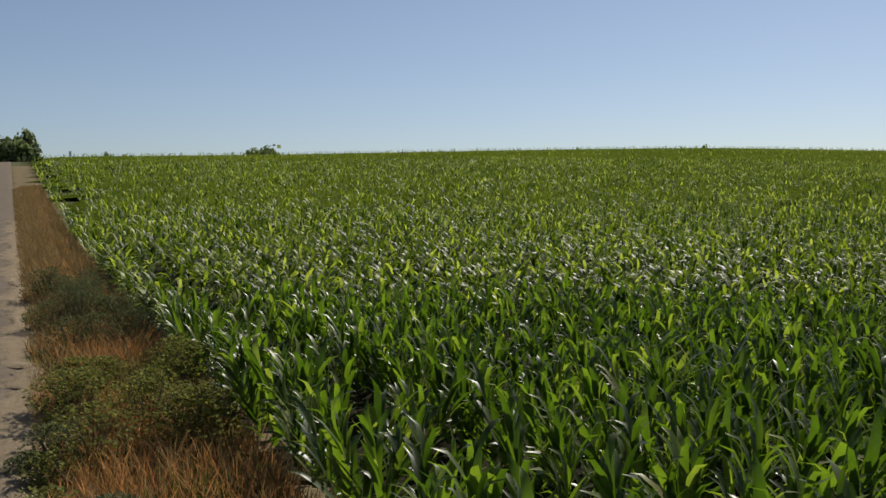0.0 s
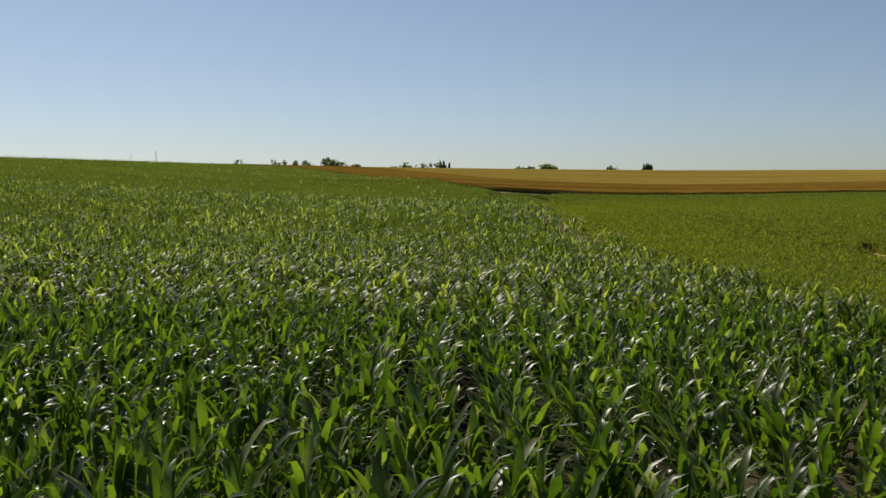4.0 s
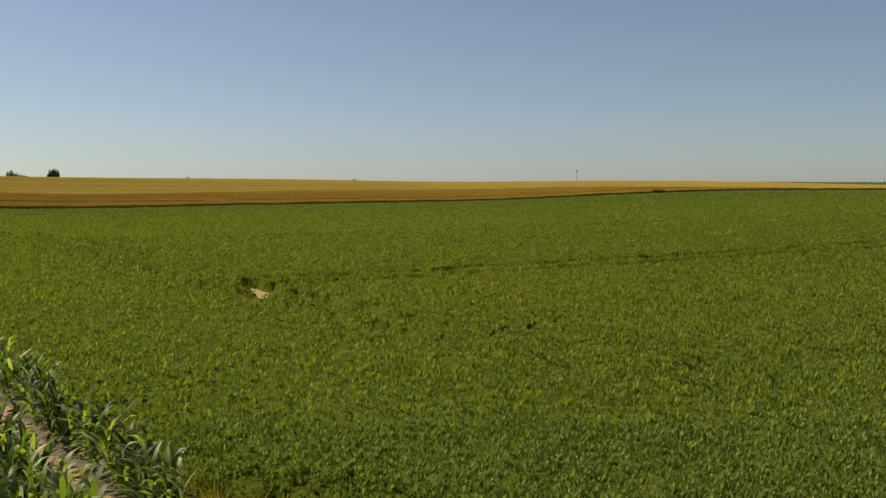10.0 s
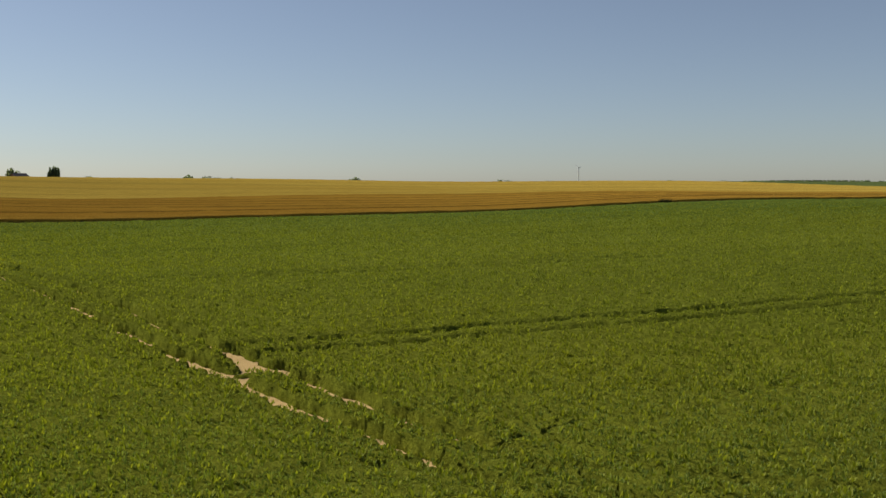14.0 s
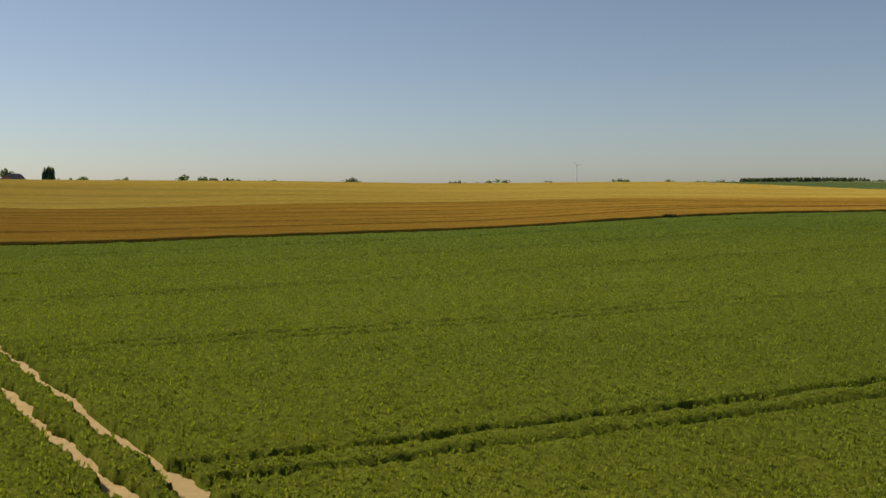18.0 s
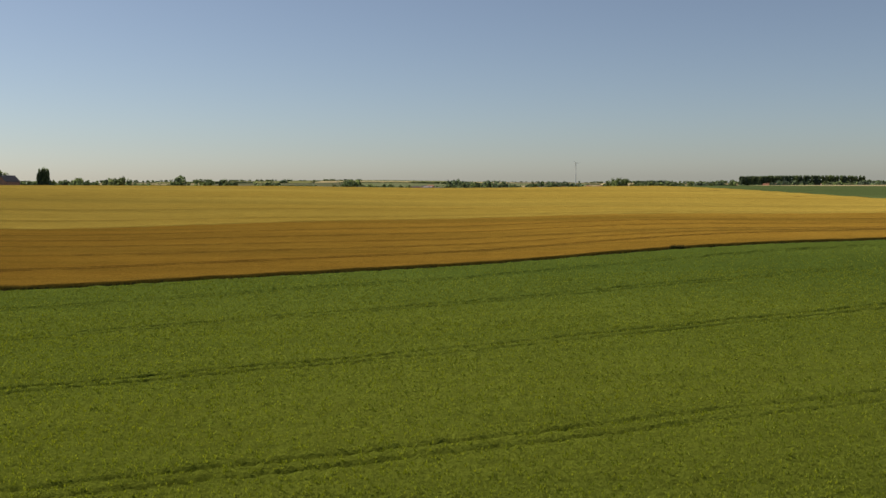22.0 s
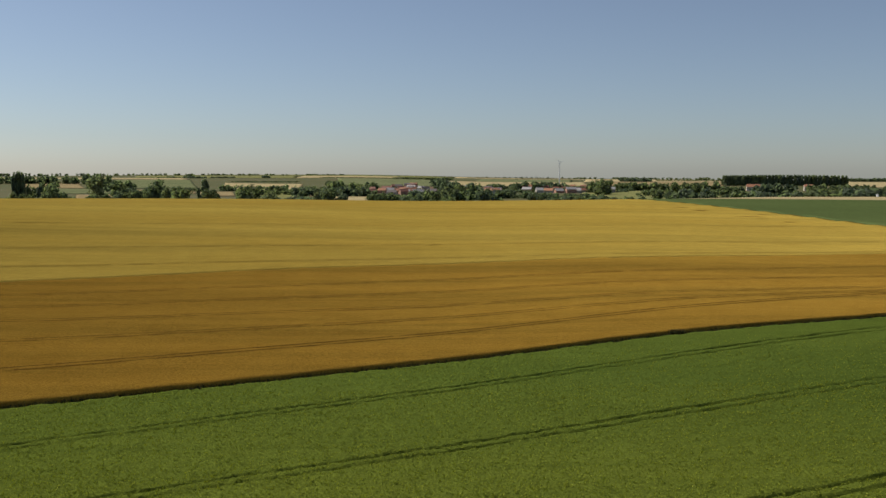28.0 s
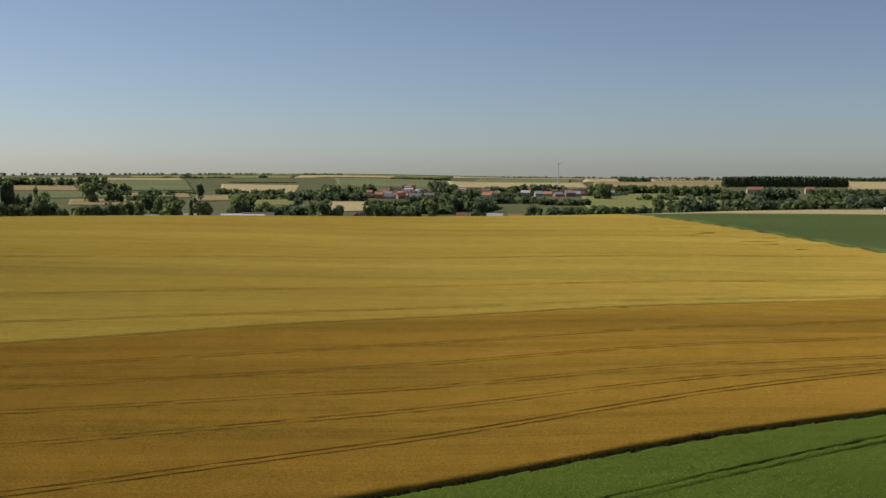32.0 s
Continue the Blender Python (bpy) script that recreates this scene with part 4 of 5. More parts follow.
_wo = -3.0 - 0.22 * np.sin(_ss * 0.8 + 1) - 0.12 * np.sin(_ss * 2.9) + RNG.normal(0, 0.10, len(_ss))
_W = np.stack([_wi, 0.6 * _wi + 0.4 * _wo, 0.3 * _wi + 0.7 * _wo, _wo], 1)
_S = np.repeat(_ss[:, None], 4, 1)
_hx, _hy = on_track(_S, _W)
_hz = ground(_hx, _hy) + np.array([0.045, 0.085, 0.098, 0.072])
shoulder = new("shoulder", mesh_from("shoulder", np.stack([_hx.ravel(), _hy.ravel(), _hz.ravel()], 1), grid_faces(len(_ss), 4), DUST, True))
tagged(shoulder, "pale dusty shoulder of the farm track", "soil", kind="structure")

# yellowing grass between corn and beans
_n = 42000
_t = -14 + 110 * RNG.random(_n) ** 3.2
_o = RNG.uniform(-0.4, 3.1, _n) * np.interp(_t, [-14, 4, 12, 40], [1.0, 1.0, 0.55, 0.4])
_o = np.where(_t > 2.5, 1.1 + 0.55 * np.abs(_o), _o)
_yx, _yy = -2.6 + _t * _rowdir.x + _o * _across.x, 13.9 + _t * _rowdir.y + _o * _across.y
_soil_d = np.hypot((_yx + 2.55) / 0.5, (_yy - 14.6) / 0.4)
_yh = RNG.uniform(0.08, 0.34, _n) * np.clip(_soil_d - 0.6, 0.05, 1)
scattered("strip_grass", _blade_v, _blade_f3, np.stack([_yx, _yy, ground(_yx, _yy)], 1), RNG.uniform(0, 6.28, _n), np.stack([np.full(_n, 0.034), _yh * 0.9, _yh], 1), (RNG.uniform(0, 0.6, _n), RNG.uniform(0, 6.28, _n)), YELLOW,
          "yellowing grass and weeds between corn and beans", "grass")
bare_patch = draped("bare_patch", np.arange(-3.8, -1.0, 0.1), np.arange(13.8, 16.0, 0.1), lambda x, y: np.hypot((x + 2.55) / 0.36, (y - 14.6) / 0.30) + 0.15 * np.sin(6 * x + 2 * y) < 1, lambda x, y: 0.06 + 0.08 * np.exp(-((x + 2.55) / 0.3) ** 2 - ((y - 14.6) / 0.25) ** 2), PALE_SOIL, "pale bare lump of soil in the strip", "soil", skirt=False)
_post = new("marker_post")
_post.matrix_basis = pose(-134.5, -67.8, zg(-134.5, -67.8))
tagged(_post, "small white marker at the end of the track", "post")
_bm = bmesh.new()
bmesh.ops.create_cone(_bm, segments=10, radius1=0.24, radius2=0.20, depth=1.5, cap_ends=True, matrix=Matrix.Translation((0, 0, 0.75)))
part("post", _bm, plain("white_marker", (0.78, 0.78, 0.76), 0.5, vary=0.06), _post)


# ---- trees ----
def crown_mesh(name, seed, n, lobes, leaf):
    """A crown at unit size (1 wide, 1 high, from the ground up): many small leaf clumps on uneven lobes."""
    rng = np.random.default_rng(seed)
    c = rng.integers(0, len(lobes), n)
    L = np.array(lobes)[c]
    d = rng.normal(size=(n, 3))
    d /= np.linalg.norm(d, axis=1)[:, None]
    rad = rng.uniform(0.55, 1.08, n)[:, None]
    p = L[:, :3] + d * rad * L[:, 3:6]
    t1 = np.cross(d, rng.normal(size=(n, 3)))
    t1 /= np.linalg.norm(t1, axis=1)[:, None]
    t2 = np.cross(d, t1) + d * rng.normal(0, 0.5, (n, 1))
    s = leaf * rng.uniform(0.6, 1.5, n)[:, None]
    q = np.stack([p - t1 * s, p + t2 * s * 0.8, p + t1 * s, p - t2 * s * 0.8], 1)
    q[:, :, :2] /= 2 * np.percentile(np.abs(q[:, :, :2]), 99)
    q[:, :, 2] = q[:, :, 2] / np.percentile(q[:, :, 2], 99.5)
    f = np.arange(4 * n).reshape(-1, 4)
    return mesh_from(name, q.reshape(-1, 3), f, HAZY_TREE_MATS[seed % 4])


def lobes_round(seed, n=8, squat=1.0):
    r = random.Random(seed)
    out = [(0, 0, 0.58, 0.34, 0.34, 0.36), (0, 0, 0.26, 0.38, 0.38, 0.24)]
    for k in range(n):
        a = k * 6.283 / n + r.uniform(-0.3, 0.3)
        rr = r.uniform(0.16, 0.30)
        z = r.uniform(0.18, 0.80) * squat
        s = r.uniform(0.15, 0.24)
        out.append((rr * math.cos(a), rr * math.sin(a), z, s, s, s))
    return out


def trunk_mesh(name, limbs=4):
    bm = bmesh.new()
    bmesh.ops.create_cone(bm, segments=8, radius1=0.045, radius2=0.02, depth=0.6, matrix=Matrix.Translation((0, 0, 0.3)))
    for k in range(limbs):
        a = k * 6.283 / limbs + 0.4
        tip = Vector((0.28 * math.cos(a), 0.28 * math.sin(a), 0.38))
        m = Matrix.Translation((0, 0, 0.3)) @ tip.to_track_quat("Z", "Y").to_matrix().to_4x4()
        bmesh.ops.create_cone(bm, segments=5, radius1=0.018, radius2=0.006, depth=tip.length, matrix=m @ Matrix.Translation((0, 0, tip.length / 2)))
    me = bpy.data.meshes.new(name)
    bm.to_mesh(me)
    bm.free()
    me.materials.append(BARK)
    return me


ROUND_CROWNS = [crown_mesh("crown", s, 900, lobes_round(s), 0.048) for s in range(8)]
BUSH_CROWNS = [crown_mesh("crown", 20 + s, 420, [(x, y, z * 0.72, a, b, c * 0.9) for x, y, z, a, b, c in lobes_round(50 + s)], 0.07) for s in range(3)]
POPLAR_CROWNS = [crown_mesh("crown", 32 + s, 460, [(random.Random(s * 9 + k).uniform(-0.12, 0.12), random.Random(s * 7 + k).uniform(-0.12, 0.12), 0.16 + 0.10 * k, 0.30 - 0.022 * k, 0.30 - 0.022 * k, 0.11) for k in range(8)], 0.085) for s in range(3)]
TRUNK = trunk_mesh("trunk")


def tree(x, y, top, width, crowns, label, category="tree", group="trees beyond the fields", wide=1.05):
    g = zg(x, y)
    h = max(top - g, 2.0)
    base = new(category)
    base.matrix_basis = pose(x, y, g - 0.15, 0, 0, RNG.uniform(0, 360))
    tagged(base, label, category, group)
    w = width * wide
    t = part("trunk", TRUNK, BARK, base)
    t.scale = (w * 0.8, w * 0.8, h)
    c = part("crown", crowns[int(RNG.integers(len(crowns)))], None, base)
    c.scale = (w, w, h)
    return base


ROUND_TREES = [ (-377, 936, 12.9, 9.7), (-359, 943, 15.3, 15.4), (-366, 875, 7.4, 7.5), (-359, 878, 6.3, 7.5), (-353, 881, 6.2, 8.0), (-345, 884, 7.0, 7.5), 
    (-339, 887, 7.0, 8.0), (-339, 908, 7.1, 13.7), (-304, 847, 4.7, 7.1), (-290, 852, 6.4, 9.1), (-283, 854, 5.8, 6.1), (-271, 859, 9.0, 13.1), 
    (-261, 862, 8.8, 10.1), (-256, 874, 9.8, 8.2), (-247, 867, 9.6, 9.1), (-280, 1013, 17.3, 18.4), (-267, 996, 10.5, 10.5), (-202, 807, 14.0, 17.6), 
    (-174, 793, 12.3, 12.7), (-349, 1512, 12.8, 11.6), (-532, 1348, 12.0, 5.8), (-470, 1477, 6.7, 26.8), (-502, 1467, 17.0, 29.4), (-191, 1035, 11.6, 26.8), 
    (-154, 940, 6.4, 17.7), (-150, 1143, 3.4, 9.8), (-103, 897, 8.5, 8.1), (-85, 829, 12.8, 13.0), (-74, 830, 7.7, 10.7), (-51, 852, 7.7, 8.1) ]
ROUND2_TREES = [ (-44, 872, 7.9, 8.3), (-35, 873, 7.4, 13.2), (-21, 873, 4.9, 18.0), (-9, 883, 7.0, 6.9), (-5, 1154, 5.0, 8.5), (4, 904, 8.7, 10.1), 
    (19, 1153, 7.6, 16.4), (43, 1353, 8.0, 23.2), (62, 1352, 9.5, 23.2), (51, 952, 10.7, 21.4), (82, 809, 9.4, 10.4), (91, 828, 6.3, 5.6), 
    (103, 847, 6.0, 11.4), (116, 845, 5.6, 12.4), (127, 844, 6.1, 11.4), (148, 891, 5.6, 22.8), (175, 937, 2.2, 10.7), (187, 934, 2.8, 11.8), 
    (198, 932, 4.0, 9.6), (219, 958, 9.9, 12.2), (264, 1018, 8.5, 20.8), (284, 1013, 9.3, 16.7), (302, 1007, 0.3, 11.9), (332, 1050, 5.1, 21.2), 
    (355, 1042, 4.8, 25.0), (388, 1062, 5.9, 27.0), (425, 1068, 8.6, 39.3), (473, 1102, 9.4, 25.3), (470, 1049, 9.0, 26.2), (289, 1627, 12.5, 28.6) ]
ROUND3_TREES = [ (-509, 478, 23.0, 8.7), (-450, 453, 21.2, 5.7), (-446, 457, 20.8, 5.7), (-440, 463, 20.8, 6.3), (-441, 476, 21.1, 8.1), (-462, 524, 24.0, 21.2), 
    (-384, 459, 17.4, 7.5), (-483, 635, 22.3, 18.6), (-492, 691, 23.3, 28.8), (-433, 787, 22.5, 49.8), (-406, -116, 24.7, 10.0), (-417, -110, 26.5, 11.8), 
    (-412, -112, 25.2, 10.1), (-385, -172, 23.0, 4.0), (-387, -167, 21.8, 4.5), (-413, 78, 23.9, 5.0), (-430, 26, 23.9, 6.7), (-208, -114, 19.2, 5.0), 
    (-202, -114, 16.4, 6.3), (-209, -113, 14.7, 5.0), (-207, -119, 17.5, 6.2), (-205, -113, 15.3, 6.9), (-404, 886, 21.8, 20.6), (-339, 892, 14.4, 13.4) ]
POPLAR_TREES = [ (-390, 930, 24.3, 4.3), (-387, 930, 24.8, 6.0), (-386, 934, 24.7, 6.0), (-383, 933, 23.7, 5.1), (-362, 921, 13.8, 6.7), (-193, 829, 12.4, 3.6), 
    (-192, 840, 13.4, 5.1), (-279, 856, 6.7, 6.1), (-485, 696, 25.2, 4.6), (-481, 698, 25.7, 4.6), (-478, 701, 24.2, 3.8) ]
for _x, _y, _top, _w in ROUND_TREES + ROUND2_TREES + ROUND3_TREES:
    _far = math.hypot(_x, _y)
    _bushy = _top - zg(_x, _y) < 1.05 * _w
    tree(_x, _y, _top, _w, BUSH_CROWNS if _bushy else ROUND_CROWNS, "low rounded dark green hedge tree" if _bushy else "broad dark green tree with an uneven crown")
for _x, _y, _top, _w in POPLAR_TREES:
    tree(_x, _y, _top, _w, POPLAR_CROWNS, "slim upright dark poplar", "poplar", "poplars behind the crest", 1.1)


# a poplar plantation in regular rows, on the far side of the valley
for _k in range(34):
    for _j in range(3):
        _f = (_k + 0.5 * (_j % 2)) / 33
        _x, _y = 757 + _f * 295 + _j * 9 + RNG.uniform(-1, 1), 2483 - _f * 45 + _j * 34 + RNG.uniform(-1, 1)
        tree(_x, _y, 14.0 + 1.5 * math.sin(_f * 3.1) + RNG.uniform(-0.6, 0.6), 9.5, POPLAR_CROWNS, "tall even poplar in a planted block", "poplar", "poplars of the plantation", 1.15)


def wood(x0, y0, x1, y1, top, n, depth, label, size=13.0):
    """A far belt of wood: many crowns joined into one mass with an uneven top."""
    V, Fq, off = [], [], 0
    for k in range(n):
        f = RNG.random()
        x, y = x0 + (x1 - x0) * f + RNG.uniform(-6, 6), y0 + (y1 - y0) * f + RNG.uniform(0, depth)
        g = zg(x, y)
        h = max(3.0, (top - g) * (RNG.uniform(0.82, 1.04) if k % 3 else RNG.uniform(0.45, 0.7)))
        me = ROUND_CROWNS[int(RNG.integers(8))]
        v = np.empty(len(me.vertices) * 3, np.float32)
        me.vertices.foreach_get("co", v)
        v = v.reshape(-1, 4, 3)[::11].reshape(-1, 3)
        ctr = v.reshape(-1, 4, 3).mean(1, keepdims=True)
        v = (ctr + (v.reshape(-1, 4, 3) - ctr) * 2.7).reshape(-1, 3)
        w = size * RNG.uniform(0.9, 1.4)
        v = (v * (w, w, h)) + (x, y, g - 0.12 * h)
        V.append(v)
        Fq.append(np.arange(len(v)).reshape(-1, 4) + off)
        off += len(v)
    ob = new("wood", mesh_from("wood", np.concatenate(V), np.concatenate(Fq), HAZY_TREE_MATS[int(RNG.integers(3))]))
    return tagged(ob, label, "wood", kind="stuff")


wood(-1133, 2457, -911, 2505, 12.3, 60, 54, "blue-green belt of far wood", 14)
wood(-911, 2505, -847, 2518, 18.5, 17, 53, "tall dark stand of far wood", 14)
wood(-707, 1985, -614, 1986, 7.6, 24, 42, "thick copse by the valley fields", 14)
wood(-863, 3358, -800, 3369, 4.6, 17, 60, "far grey-green copse", 14)
wood(-880, 3460, -864, 3462, 13.6, 6, 60, "tall far clump of trees", 14)
wood(-951, 3451, -913, 3456, 3.6, 10, 60, "far grey-green copse", 14)
wood(-796, 3470, -717, 3479, 3.4, 20, 60, "far dark copse", 14)
wood(-616, 3490, -588, 3492, 8.3, 7, 60, "tall round far clump", 14)
wood(-1034, 3327, -924, 3347, -1.0, 38, 60, "far tree belt", 11)
wood(-582, 2826, -394, 2851, -9.6, 110, 57, "dark far hedgerow", 6)
wood(-514, 1906, -454, 1906, -8.6, 37, 39, "dark hedgerow between fields", 6)
wood(-408, 1868, -365, 1867, -1.2, 15, 38, "trees along a field edge", 10)
wood(-316, 1700, -253, 1699, 1.6, 18, 34, "leafy trees at the edge of the village", 12)
wood(-233, 1587, -195, 1587, 2.4, 10, 32, "leafy trees at the edge of the village", 13)
wood(-183, 1587, -143, 1587, 13.2, 10, 31, "dense square block of conifers", 14)
wood(-207, 1513, -96, 1512, 1.6, 32, 30, "dark belt of valley wood", 12)
wood(-169, 1985, -153, 1985, 3.0, 6, 39, "tall trees above the village", 14)
wood(-141, 2126, -113, 2126, 1.6, 8, 42, "tall trees above the village", 13)
wood(-137, 3509, 72, 3497, 1.1, 59, 60, "far long wood on the plain", 13)
wood(-3, 1984, 32, 1983, 12.2, 9, 39, "dark tall copse beyond the village", 14)
wood(12, 1902, 63, 1902, 6.8, 13, 38, "rounded copse beside the village", 14)
wood(69, 1983, 104, 1982, -2.6, 13, 39, "village garden trees", 9)
wood(115, 1982, 143, 1982, 0.8, 8, 39, "village garden trees", 12)
wood(160, 1901, 204, 1900, 7.9, 11, 38, "tall dark trees above the village", 14)
wood(145, 1982, 167, 1981, 0.8, 6, 39, "village garden trees", 12)
wood(218, 1981, 266, 1980, 5.4, 12, 39, "tall dark trees above the village", 14)
wood(270, 1939, 317, 1938, -2.8, 19, 39, "village garden trees", 9)
wood(-23, 1402, 58, 1401, -1.2, 29, 28, "green trees below the village", 10)
wood(57, 1401, 99, 1401, -6.0, 24, 28, "low green scrub below the village", 6)
wood(-85, 1308, -20, 1308, -4.3, 30, 26, "valley trees before the village", 8)
wood(100, 1421, 165, 1421, -2.6, 26, 28, "pale willows below the village", 9)
wood(156, 1361, 220, 1360, -3.9, 29, 27, "pale willows below the village", 8)
wood(287, 1759, 331, 1759, 10.3, 11, 35, "dark trees over the meadow", 14)
wood(365, 1937, 496, 1935, 5.1, 34, 39, "tree line over the meadow", 14)
wood(448, 1758, 536, 1757, 8.3, 23, 36, "tree line over the meadow", 14)
wood(479, 1609, 513, 1609, 1.7, 10, 33, "trees before the poplars", 13)
wood(505, 1484, 572, 1484, 9.5, 17, 31, "tall trees before the poplars", 14)
wood(601, 1531, 719, 1526, 7.2, 31, 32, "tall trees beside the meadow", 14)
wood(677, 3402, 792, 3382, 2.4, 34, 60, "far wood on the plain", 13)
wood(889, 3741, 1234, 3890, -9.0, 110, 60, "far hedgerow", 6)
wood(1761, 4096, 1985, 4010, -4.9, 74, 60, "far wood near the skyline", 12)
wood(-419, 3596, -147, 3602, -8.3, 110, 60, "far hedgerow", 6)
wood(-2004, 4359, -383, 4156, 11.0, 140, 60, "far woods on the skyline", 10)
wood(-583, 4156, 625, 4435, -2.6, 110, 60, "far woods on the skyline", 6)
wood(625, 4435, 2130, 4300, -3.7, 110, 60, "far woods on the skyline", 12)
wood(-72, 1071, -14, 1073, -0.4, 19, 21, "dense trees behind the barley", 11)
wood(-12, 1113, 26, 1113, 3.1, 10, 22, "dense trees behind the barley", 14)
wood(21, 1173, 75, 1171, 5.7, 14, 23, "dense trees behind the farm", 14)
wood(-165, 1019, -115, 1027, 1.6, 15, 20, "dark trees behind the farm", 12)
wood(-343, 950, -272, 974, 4.0, 20, 20, "dark belt of trees behind the crest", 13)
for _x0, _y0, _x1, _y1, _n in ((-150, 1640, 30, 1640, 46), (-120, 1730, 40, 1735, 40), (-110, 1820, 30, 1820, 40), (-95, 1905, 30, 1905, 34), (50, 1690, 175, 1700, 36), (60, 1800, 190, 1800, 36), (70, 1900, 200, 1900, 30), (190, 1790, 370, 1800, 46), (200, 1880, 400, 1890, 50), (190, 1990, 390, 2000, 46), (200, 2090, 400, 2090, 40)):
    wood(_x0, _y0, _x1, _y1, -6.5, _n, 46, "garden trees between the village houses", 9)
for _x0, _y0, _x1, _y1, _n in ((-300, 1560, -190, 1590, 26), (-600, 1760, -470, 1775, 22), (-250, 1880, -120, 1880, 26), (330, 1560, 480, 1580, 26), (-460, 1500, -380, 1490, 16), (420, 1330, 560, 1310, 30), (560, 1400, 700, 1380, 30)):
    wood(_x0, _y0, _x1, _y1, -3.0, _n, 30, "hedge trees between the valley fields", 10)
wood(153, 1001, 224, 987, 0.4, 26, 20, "bushes behind the stubble", 10)
wood(249, 1022, 297, 1009, 7.5, 13, 21, "dark trees behind the stubble", 14)
wood(330, 1124, 492, 1060, 3.7, 47, 23, "dark belt of trees behind the stubble", 13)
wood(-392, 896, -333, 921, 3.1, 20, 19, "dark belt of trees behind the crest", 12)


# ---- far fields in the valley and on the slopes beyond ----
def far_field(a, b, c, d, material, label):
    """A field between four corners on the land: near left, near right, far right, far left."""
    U, Vv = np.meshgrid(np.linspace(0, 1, 30), np.linspace(0, 1, 12), indexing="ij")
    X = (1 - Vv) * ((1 - U) * a[0] + U * b[0]) + Vv * ((1 - U) * d[0] + U * c[0])
    Y = (1 - Vv) * ((1 - U) * a[1] + U * b[1]) + Vv * ((1 - U) * d[1] + U * c[1])
    return draped("far_field", X, Y, lambda x, y: x == x, lambda x, y: 0.5 + 0.02 * len(bpy.data.objects) % 0.4 + 0 * x, material, label, "field")


far_field((-900, 2115), (-748, 2105), (-951, 2613), (-1112, 2595), TAN_FIELD, "tan stubble field on the slope")
far_field((-647, 1619), (-533, 1649), (-664, 2032), (-834, 2074), GRASS_FIELD, "green pasture in the valley")
far_field((-491, 1352), (-379, 1342), (-458, 1592), (-574, 1584), TAN_FIELD, "pinkish tan field in the valley")
far_field((-525, 1630), (-398, 1657), (-483, 1971), (-628, 1921), TAN_FIELD, "pale brown field in the valley")
far_field((-692, 2110), (-518, 2164), (-742, 2985), (-942, 2881), GRASS_FIELD, "grey-green field")
far_field((-355, 1500), (-305, 1520), (-365, 1788), (-420, 1774), TAN_FIELD, "pale brown field in the valley")
far_field((-432, 2016), (-267, 1953), (-356, 2684), (-582, 2731), PALE_FIELD, "pale harvested field")
far_field((-245, 1371), (-184, 1361), (-225, 1703), (-311, 1686), OLIVE_FIELD, "olive meadow below the village")
far_field((-114, 1159), (-72, 1189), (-89, 1490), (-153, 1509), PALE_FIELD, "straw-coloured field below the village")
far_field((-202, 1488), (-103, 1505), (-107, 1612), (-228, 1616), TAN_FIELD, "tan field by the valley wood")
far_field((-248, 2668), (0, 2514), (25, 3513), (-348, 3544), GRASS_FIELD, "far green plain")
far_field((-497, 3551), (-128, 3641), (-135, 4039), (-536, 4049), PALE_FIELD, "far pale fields")
far_field((59, 2513), (408, 2460), (519, 3247), (61, 3316), PALE_FIELD, "far cornland, pale and dry")
far_field((158, 3380), (468, 3198), (593, 4051), (208, 3944), GRASS_FIELD, "far green fields")
far_field((187, 1167), (354, 1196), (615, 2020), (305, 1971), OLIVE_FIELD, "olive-green sloping meadow")
far_field((417, 2470), (763, 2467), (1020, 3253), (566, 3329), TAN_FIELD, "far tan fields")
far_field((952, 2206), (1096, 2235), (1700, 3443), (1632, 3744), PALE_FIELD, "far pale fields")
far_field((533, 3375), (1137, 3399), (1507, 4558), (700, 4306), PALE_FIELD, "far dry fields")
far_field((-1353, 2853), (-756, 3028), (-844, 3340), (-1576, 3299), PALE_FIELD, "far pale fields")
far_field((-1043, 3386), (-491, 3506), (-548, 3942), (-1210, 3970), OLIVE_FIELD, "far mixed fields")
far_field((-2146, 4290), (94, 4003), (126, 4357), (-2160, 4283), OLIVE_FIELD, "far mixed fields to the skyline")
far_field((96, 4119), (2327, 4195), (2317, 4201), (111, 4363), PALE_FIELD, "far pale fields to the skyline")


# ---- farm and village ----
WALL_BRICK = plain("brick_wall", (0.36, 0.20, 0.14), 0.85, vary=0.3, scale=0.6)
WALL_PALE = plain("rendered_wall", (0.45, 0.40, 0.33), 0.85, vary=0.15, scale=0.4)
ROOF_RED = plain("red_tiles", (0.25, 0.105, 0.07), 0.8, vary=0.3, scale=0.7)
ROOF_ORANGE = plain("orange_tiles", (0.36, 0.16, 0.085), 0.8, vary=0.25, scale=0.7)
ROOF_DARK = plain("dark_roof", (0.12, 0.10, 0.095), 0.75, vary=0.3, scale=0.5)
ROOF_WHITE = plain("pale_sheet_roof", (0.62, 0.58, 0.54), 0.5, vary=0.1, scale=0.3)
ROOF_GREY = plain("grey_sheet_roof", (0.42, 0.40, 0.38), 0.6, vary=0.15, scale=0.3)
GLASS_DARK = plain("window_glass", (0.03, 0.035, 0.04), 0.15, vary=0.1)
WHITE_PAINT = plain("white_paint", (0.78, 0.78, 0.76), 0.5, vary=0.06)


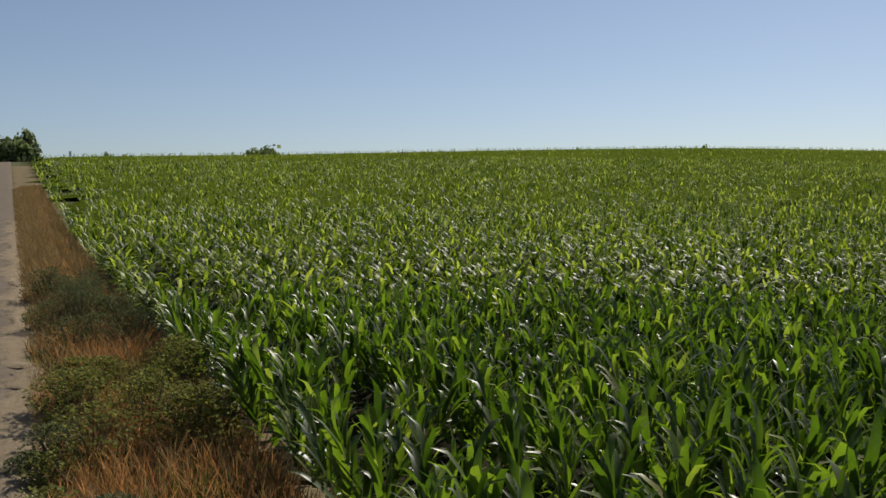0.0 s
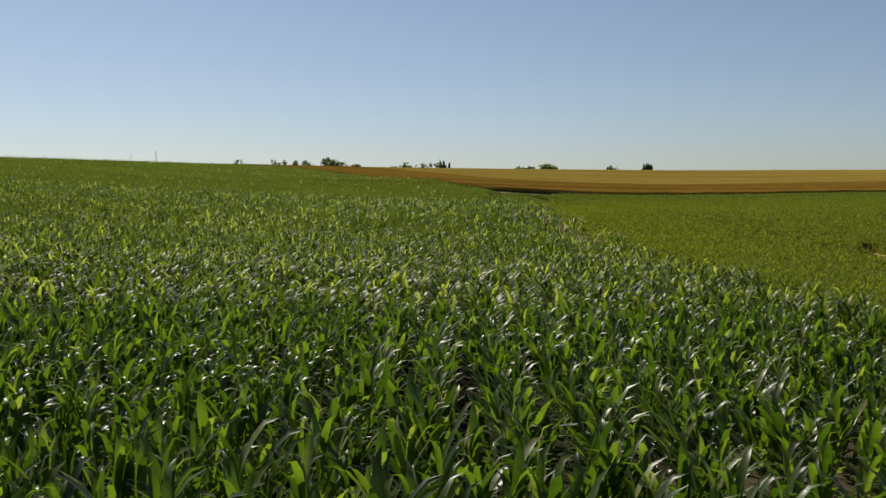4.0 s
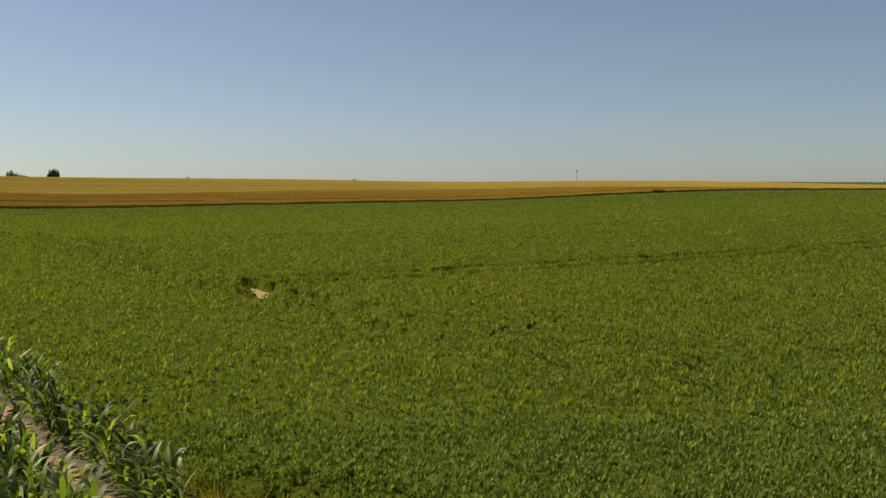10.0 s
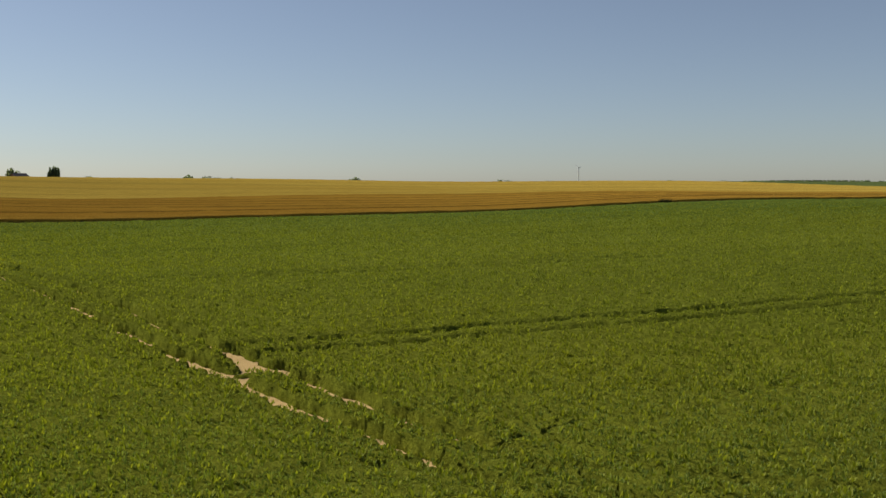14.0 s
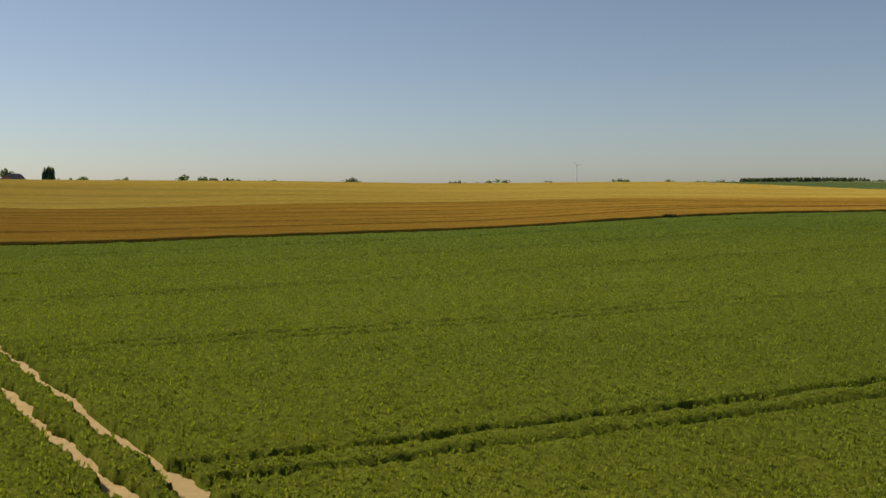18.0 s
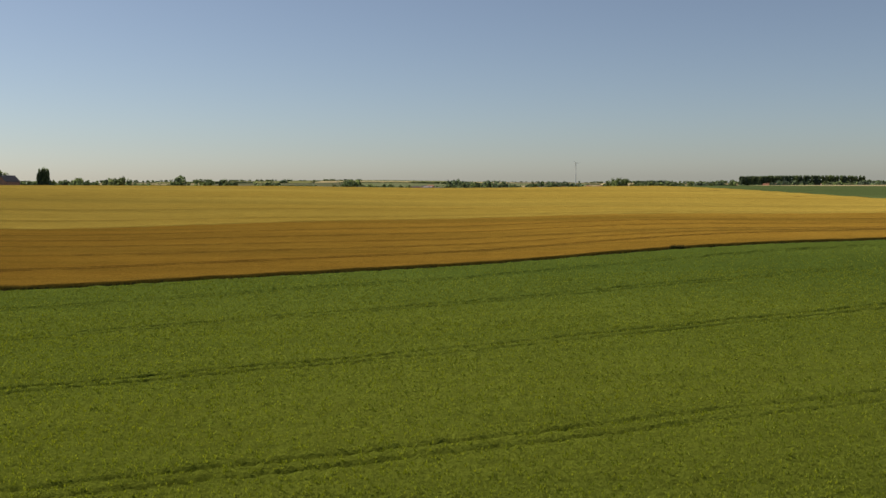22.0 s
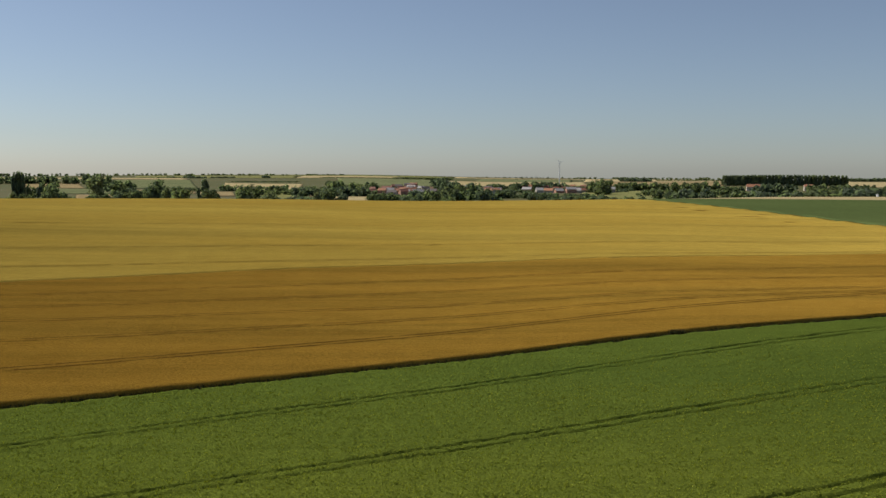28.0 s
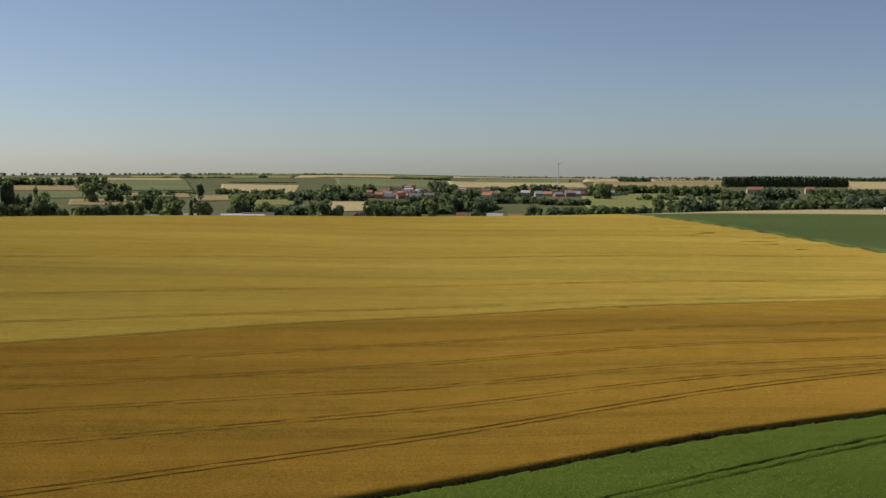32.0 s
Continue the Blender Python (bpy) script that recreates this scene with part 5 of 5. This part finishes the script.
def box(bm, x0, y0, z0, x1, y1, z1):
    bmesh.ops.create_cube(bm, size=1.0, matrix=Matrix.LocRotScale(((x0 + x1) / 2, (y0 + y1) / 2, (z0 + z1) / 2), None, (x1 - x0, y1 - y0, z1 - z0)))


def gable_house(x, y, ridge, length, depth, turn, wall, roof, label, category="house", group="houses of the village", chimney=True):
    """A house or barn: walls with gables, an overhanging pitched roof, windows, a door."""
    g = zg(x, y)
    h = max(ridge - g, 3.5)
    rise = min(depth * 0.42, h * 0.48)
    eave = h - rise
    base = new(category)
    base.matrix_basis = pose(x, y, g, 0, 0, turn)
    tagged(base, label, category, group)
    L, D = length / 2, depth / 2
    bm = bmesh.new()
    pts = [(-L, -D, -1), (L, -D, -1), (L, D, -1), (-L, D, -1), (-L, -D, eave), (L, -D, eave), (L, D, eave), (-L, D, eave), (-L, 0, h - 0.1), (L, 0, h - 0.1)]
    vs = [bm.verts.new(p) for p in pts]
    for f in ((0, 1, 5, 4), (2, 3, 7, 6), (1, 2, 6, 9, 5), (3, 0, 4, 8, 7), (4, 5, 9, 8), (6, 7, 8, 9)):
        bm.faces.new([vs[i] for i in f])
    part("wall", bm, wall, base)
    bm = bmesh.new()
    o, t = 0.45, 0.22
    e = eave - rise * o / D
    for s in (-1, 1):
        p = [(-L - o, s * (D + o), e), (L + o, s * (D + o), e), (L + o, 0, h), (-L - o, 0, h)]
        lo = [bm.verts.new(q) for q in p]
        hi = [bm.verts.new((q[0], q[1], q[2] + t)) for q in p]
        for f in ([hi[0], hi[1], hi[2], hi[3]], [lo[3], lo[2], lo[1], lo[0]], [lo[0], lo[1], hi[1], hi[0]], [lo[1], lo[2], hi[2], hi[1]], [lo[3], lo[0], hi[0], hi[3]]):
            bm.faces.new(f)
    part("roof", bm, roof, base)
    n = max(1, int(length / 4))
    for k in range(n):
        wx = -L + (k + 0.5) * length / n
        for s in (-1, 1):
            bm = bmesh.new()
            yy = s * (D + 0.03)
            box(bm, wx - 0.5, yy - 0.04, eave * 0.40, wx + 0.5, yy + 0.04, eave * 0.40 + 1.2)
            part("window", bm, GLASS_DARK, base)
    if chimney:
        bm = bmesh.new()
        box(bm, L * 0.55, -0.35, h - 0.6, L * 0.55 + 0.8, 0.35, h + 0.9)
        part("chimney", bm, WALL_BRICK, base)
    return base


gable_house(-222, 822, 0.2, 13, 8, 8, WALL_PALE, ROOF_GREY, "long farm shed with a pale grey roof", "barn", "farm buildings", False)
gable_house(-156, 809, 1.7, 16, 9, 5, WALL_PALE, ROOF_WHITE, "low barn with a bright pale sheet roof", "barn", "farm buildings", False)
gable_house(-137, 801, 1.5, 17, 9, -4, WALL_PALE, ROOF_WHITE, "low barn with a bright pale sheet roof", "barn", "farm buildings", False)
gable_house(-140, 836, 1.4, 26, 10, 3, WALL_BRICK, ROOF_DARK, "long barn with a dark roof", "barn", "farm buildings", False)
gable_house(-171, 828, 0.4, 24, 9, 2, WALL_BRICK, ROOF_DARK, "long barn with a dark roof", "barn", "farm buildings", False)
gable_house(-196, 834, 0.6, 12, 8, 2, WALL_PALE, ROOF_GREY, "small shed with a grey roof", "barn", "farm buildings", False)
gable_house(-56, 831, 1.5, 9, 8, 60, WALL_BRICK, ROOF_DARK, "brick farmhouse with a dark roof", "house", "farm buildings")
gable_house(29, 853, 0.3, 11, 8, 4, WALL_BRICK, ROOF_RED, "brick house with a red tiled roof")
gable_house(56, 852, 0.2, 13, 8, -6, WALL_PALE, ROOF_GREY, "pale house with a grey roof")
gable_house(72, 830, 0.4, 13, 8, 3, WALL_BRICK, ROOF_ORANGE, "low house with an orange tiled roof")
gable_house(-388, 861, 18, 16, 12, 70, WALL_BRICK, ROOF_DARK, "tall barn with a steep dark roof", "barn", "farm buildings", False)
gable_house(655, 1960, -0.5, 30, 12, -10, WALL_PALE, ROOF_ORANGE, "beige building among the trees")
gable_house(762, 1950, -0.5, 17, 11, -10, WALL_PALE, ROOF_ORANGE, "beige building among the trees")
for _k, (_cx, _cy, _wx, _wy) in enumerate([c for c, n in (((-55, 1770, 60, 180), 26), ((98, 1810, 45, 190), 16), ((275, 1950, 90, 210), 30), ((-45, 2240, 40, 150), 8)) for _ in range(n)]):
    _v = RNG.uniform(-1, 1)
    _x, _y = (_cx + _wx * RNG.uniform(-1, 1)) * (1 + 0.1 * _v), _cy + _wy * _v
    gable_house(_x, _y, zg(_x, _y) + RNG.uniform(8.0, 11.0), RNG.uniform(11, 19), RNG.uniform(8, 11), RNG.uniform(-30, 30), (WALL_BRICK, WALL_PALE)[_k % 2], (ROOF_RED, ROOF_ORANGE, ROOF_RED, ROOF_DARK, ROOF_GREY)[_k % 5],
                ("brick village house with a red roof", "pale village house with an orange roof", "brick village house with a red roof", "village house with a dark roof", "village house with a grey roof")[_k % 5])


def lattice_mast(x, y, top, width, material, label, rotor=False):
    g = zg(x, y)
    h = top - g
    base = new("wind_turbine" if rotor else "mast")
    base.matrix_basis = pose(x, y, g)
    tagged(base, label, "wind turbine" if rotor else "mast")
    bm = bmesh.new()
    bmesh.ops.create_cone(bm, segments=10, radius1=width, radius2=width * 0.55, depth=h, cap_ends=True, matrix=Matrix.Translation((0, 0, h / 2)))
    part("tower", bm, material, base)
    if rotor:
        bm = bmesh.new()
        box(bm, -1.2, -2.4, h - 0.4, 1.2, 2.4, h + 1.8)
        nacelle = part("nacelle", bm, material, base)
        for k in range(3):
            bm = bmesh.new()
            bmesh.ops.create_cone(bm, segments=6, radius1=0.55, radius2=0.12, depth=11, cap_ends=True, matrix=Matrix.Translation((0, -2.6, h + 0.7)) @ Matrix.Rotation(radians(75 + 120 * k), 4, "Y") @ Matrix.Translation((0, 0, 5.5)) @ Matrix.Diagonal((1, 0.35, 1, 1)))
            part("blade", bm, material, nacelle)
    return base


lattice_mast(296, 2234, 44.9, 1.3, WHITE_PAINT, "slim white turbine beyond the village", True)
lattice_mast(-625, 498, 33.5, 0.35, ROOF_GREY, "thin grey pole on the horizon")
lattice_mast(-633, 480, 30.4, 0.3, ROOF_GREY, "thin grey pole on the horizon")
_pole = new("marker_post")
_pole.matrix_basis = pose(343, 762, zg(343, 762))
tagged(_pole, "white post at the field's far corner", "post")
_bm = bmesh.new()
bmesh.ops.create_cone(_bm, segments=10, radius1=0.9, radius2=0.8, depth=2.4, cap_ends=True, matrix=Matrix.Translation((0, 0, 1.2)))
part("post", _bm, WHITE_PAINT, _pole)
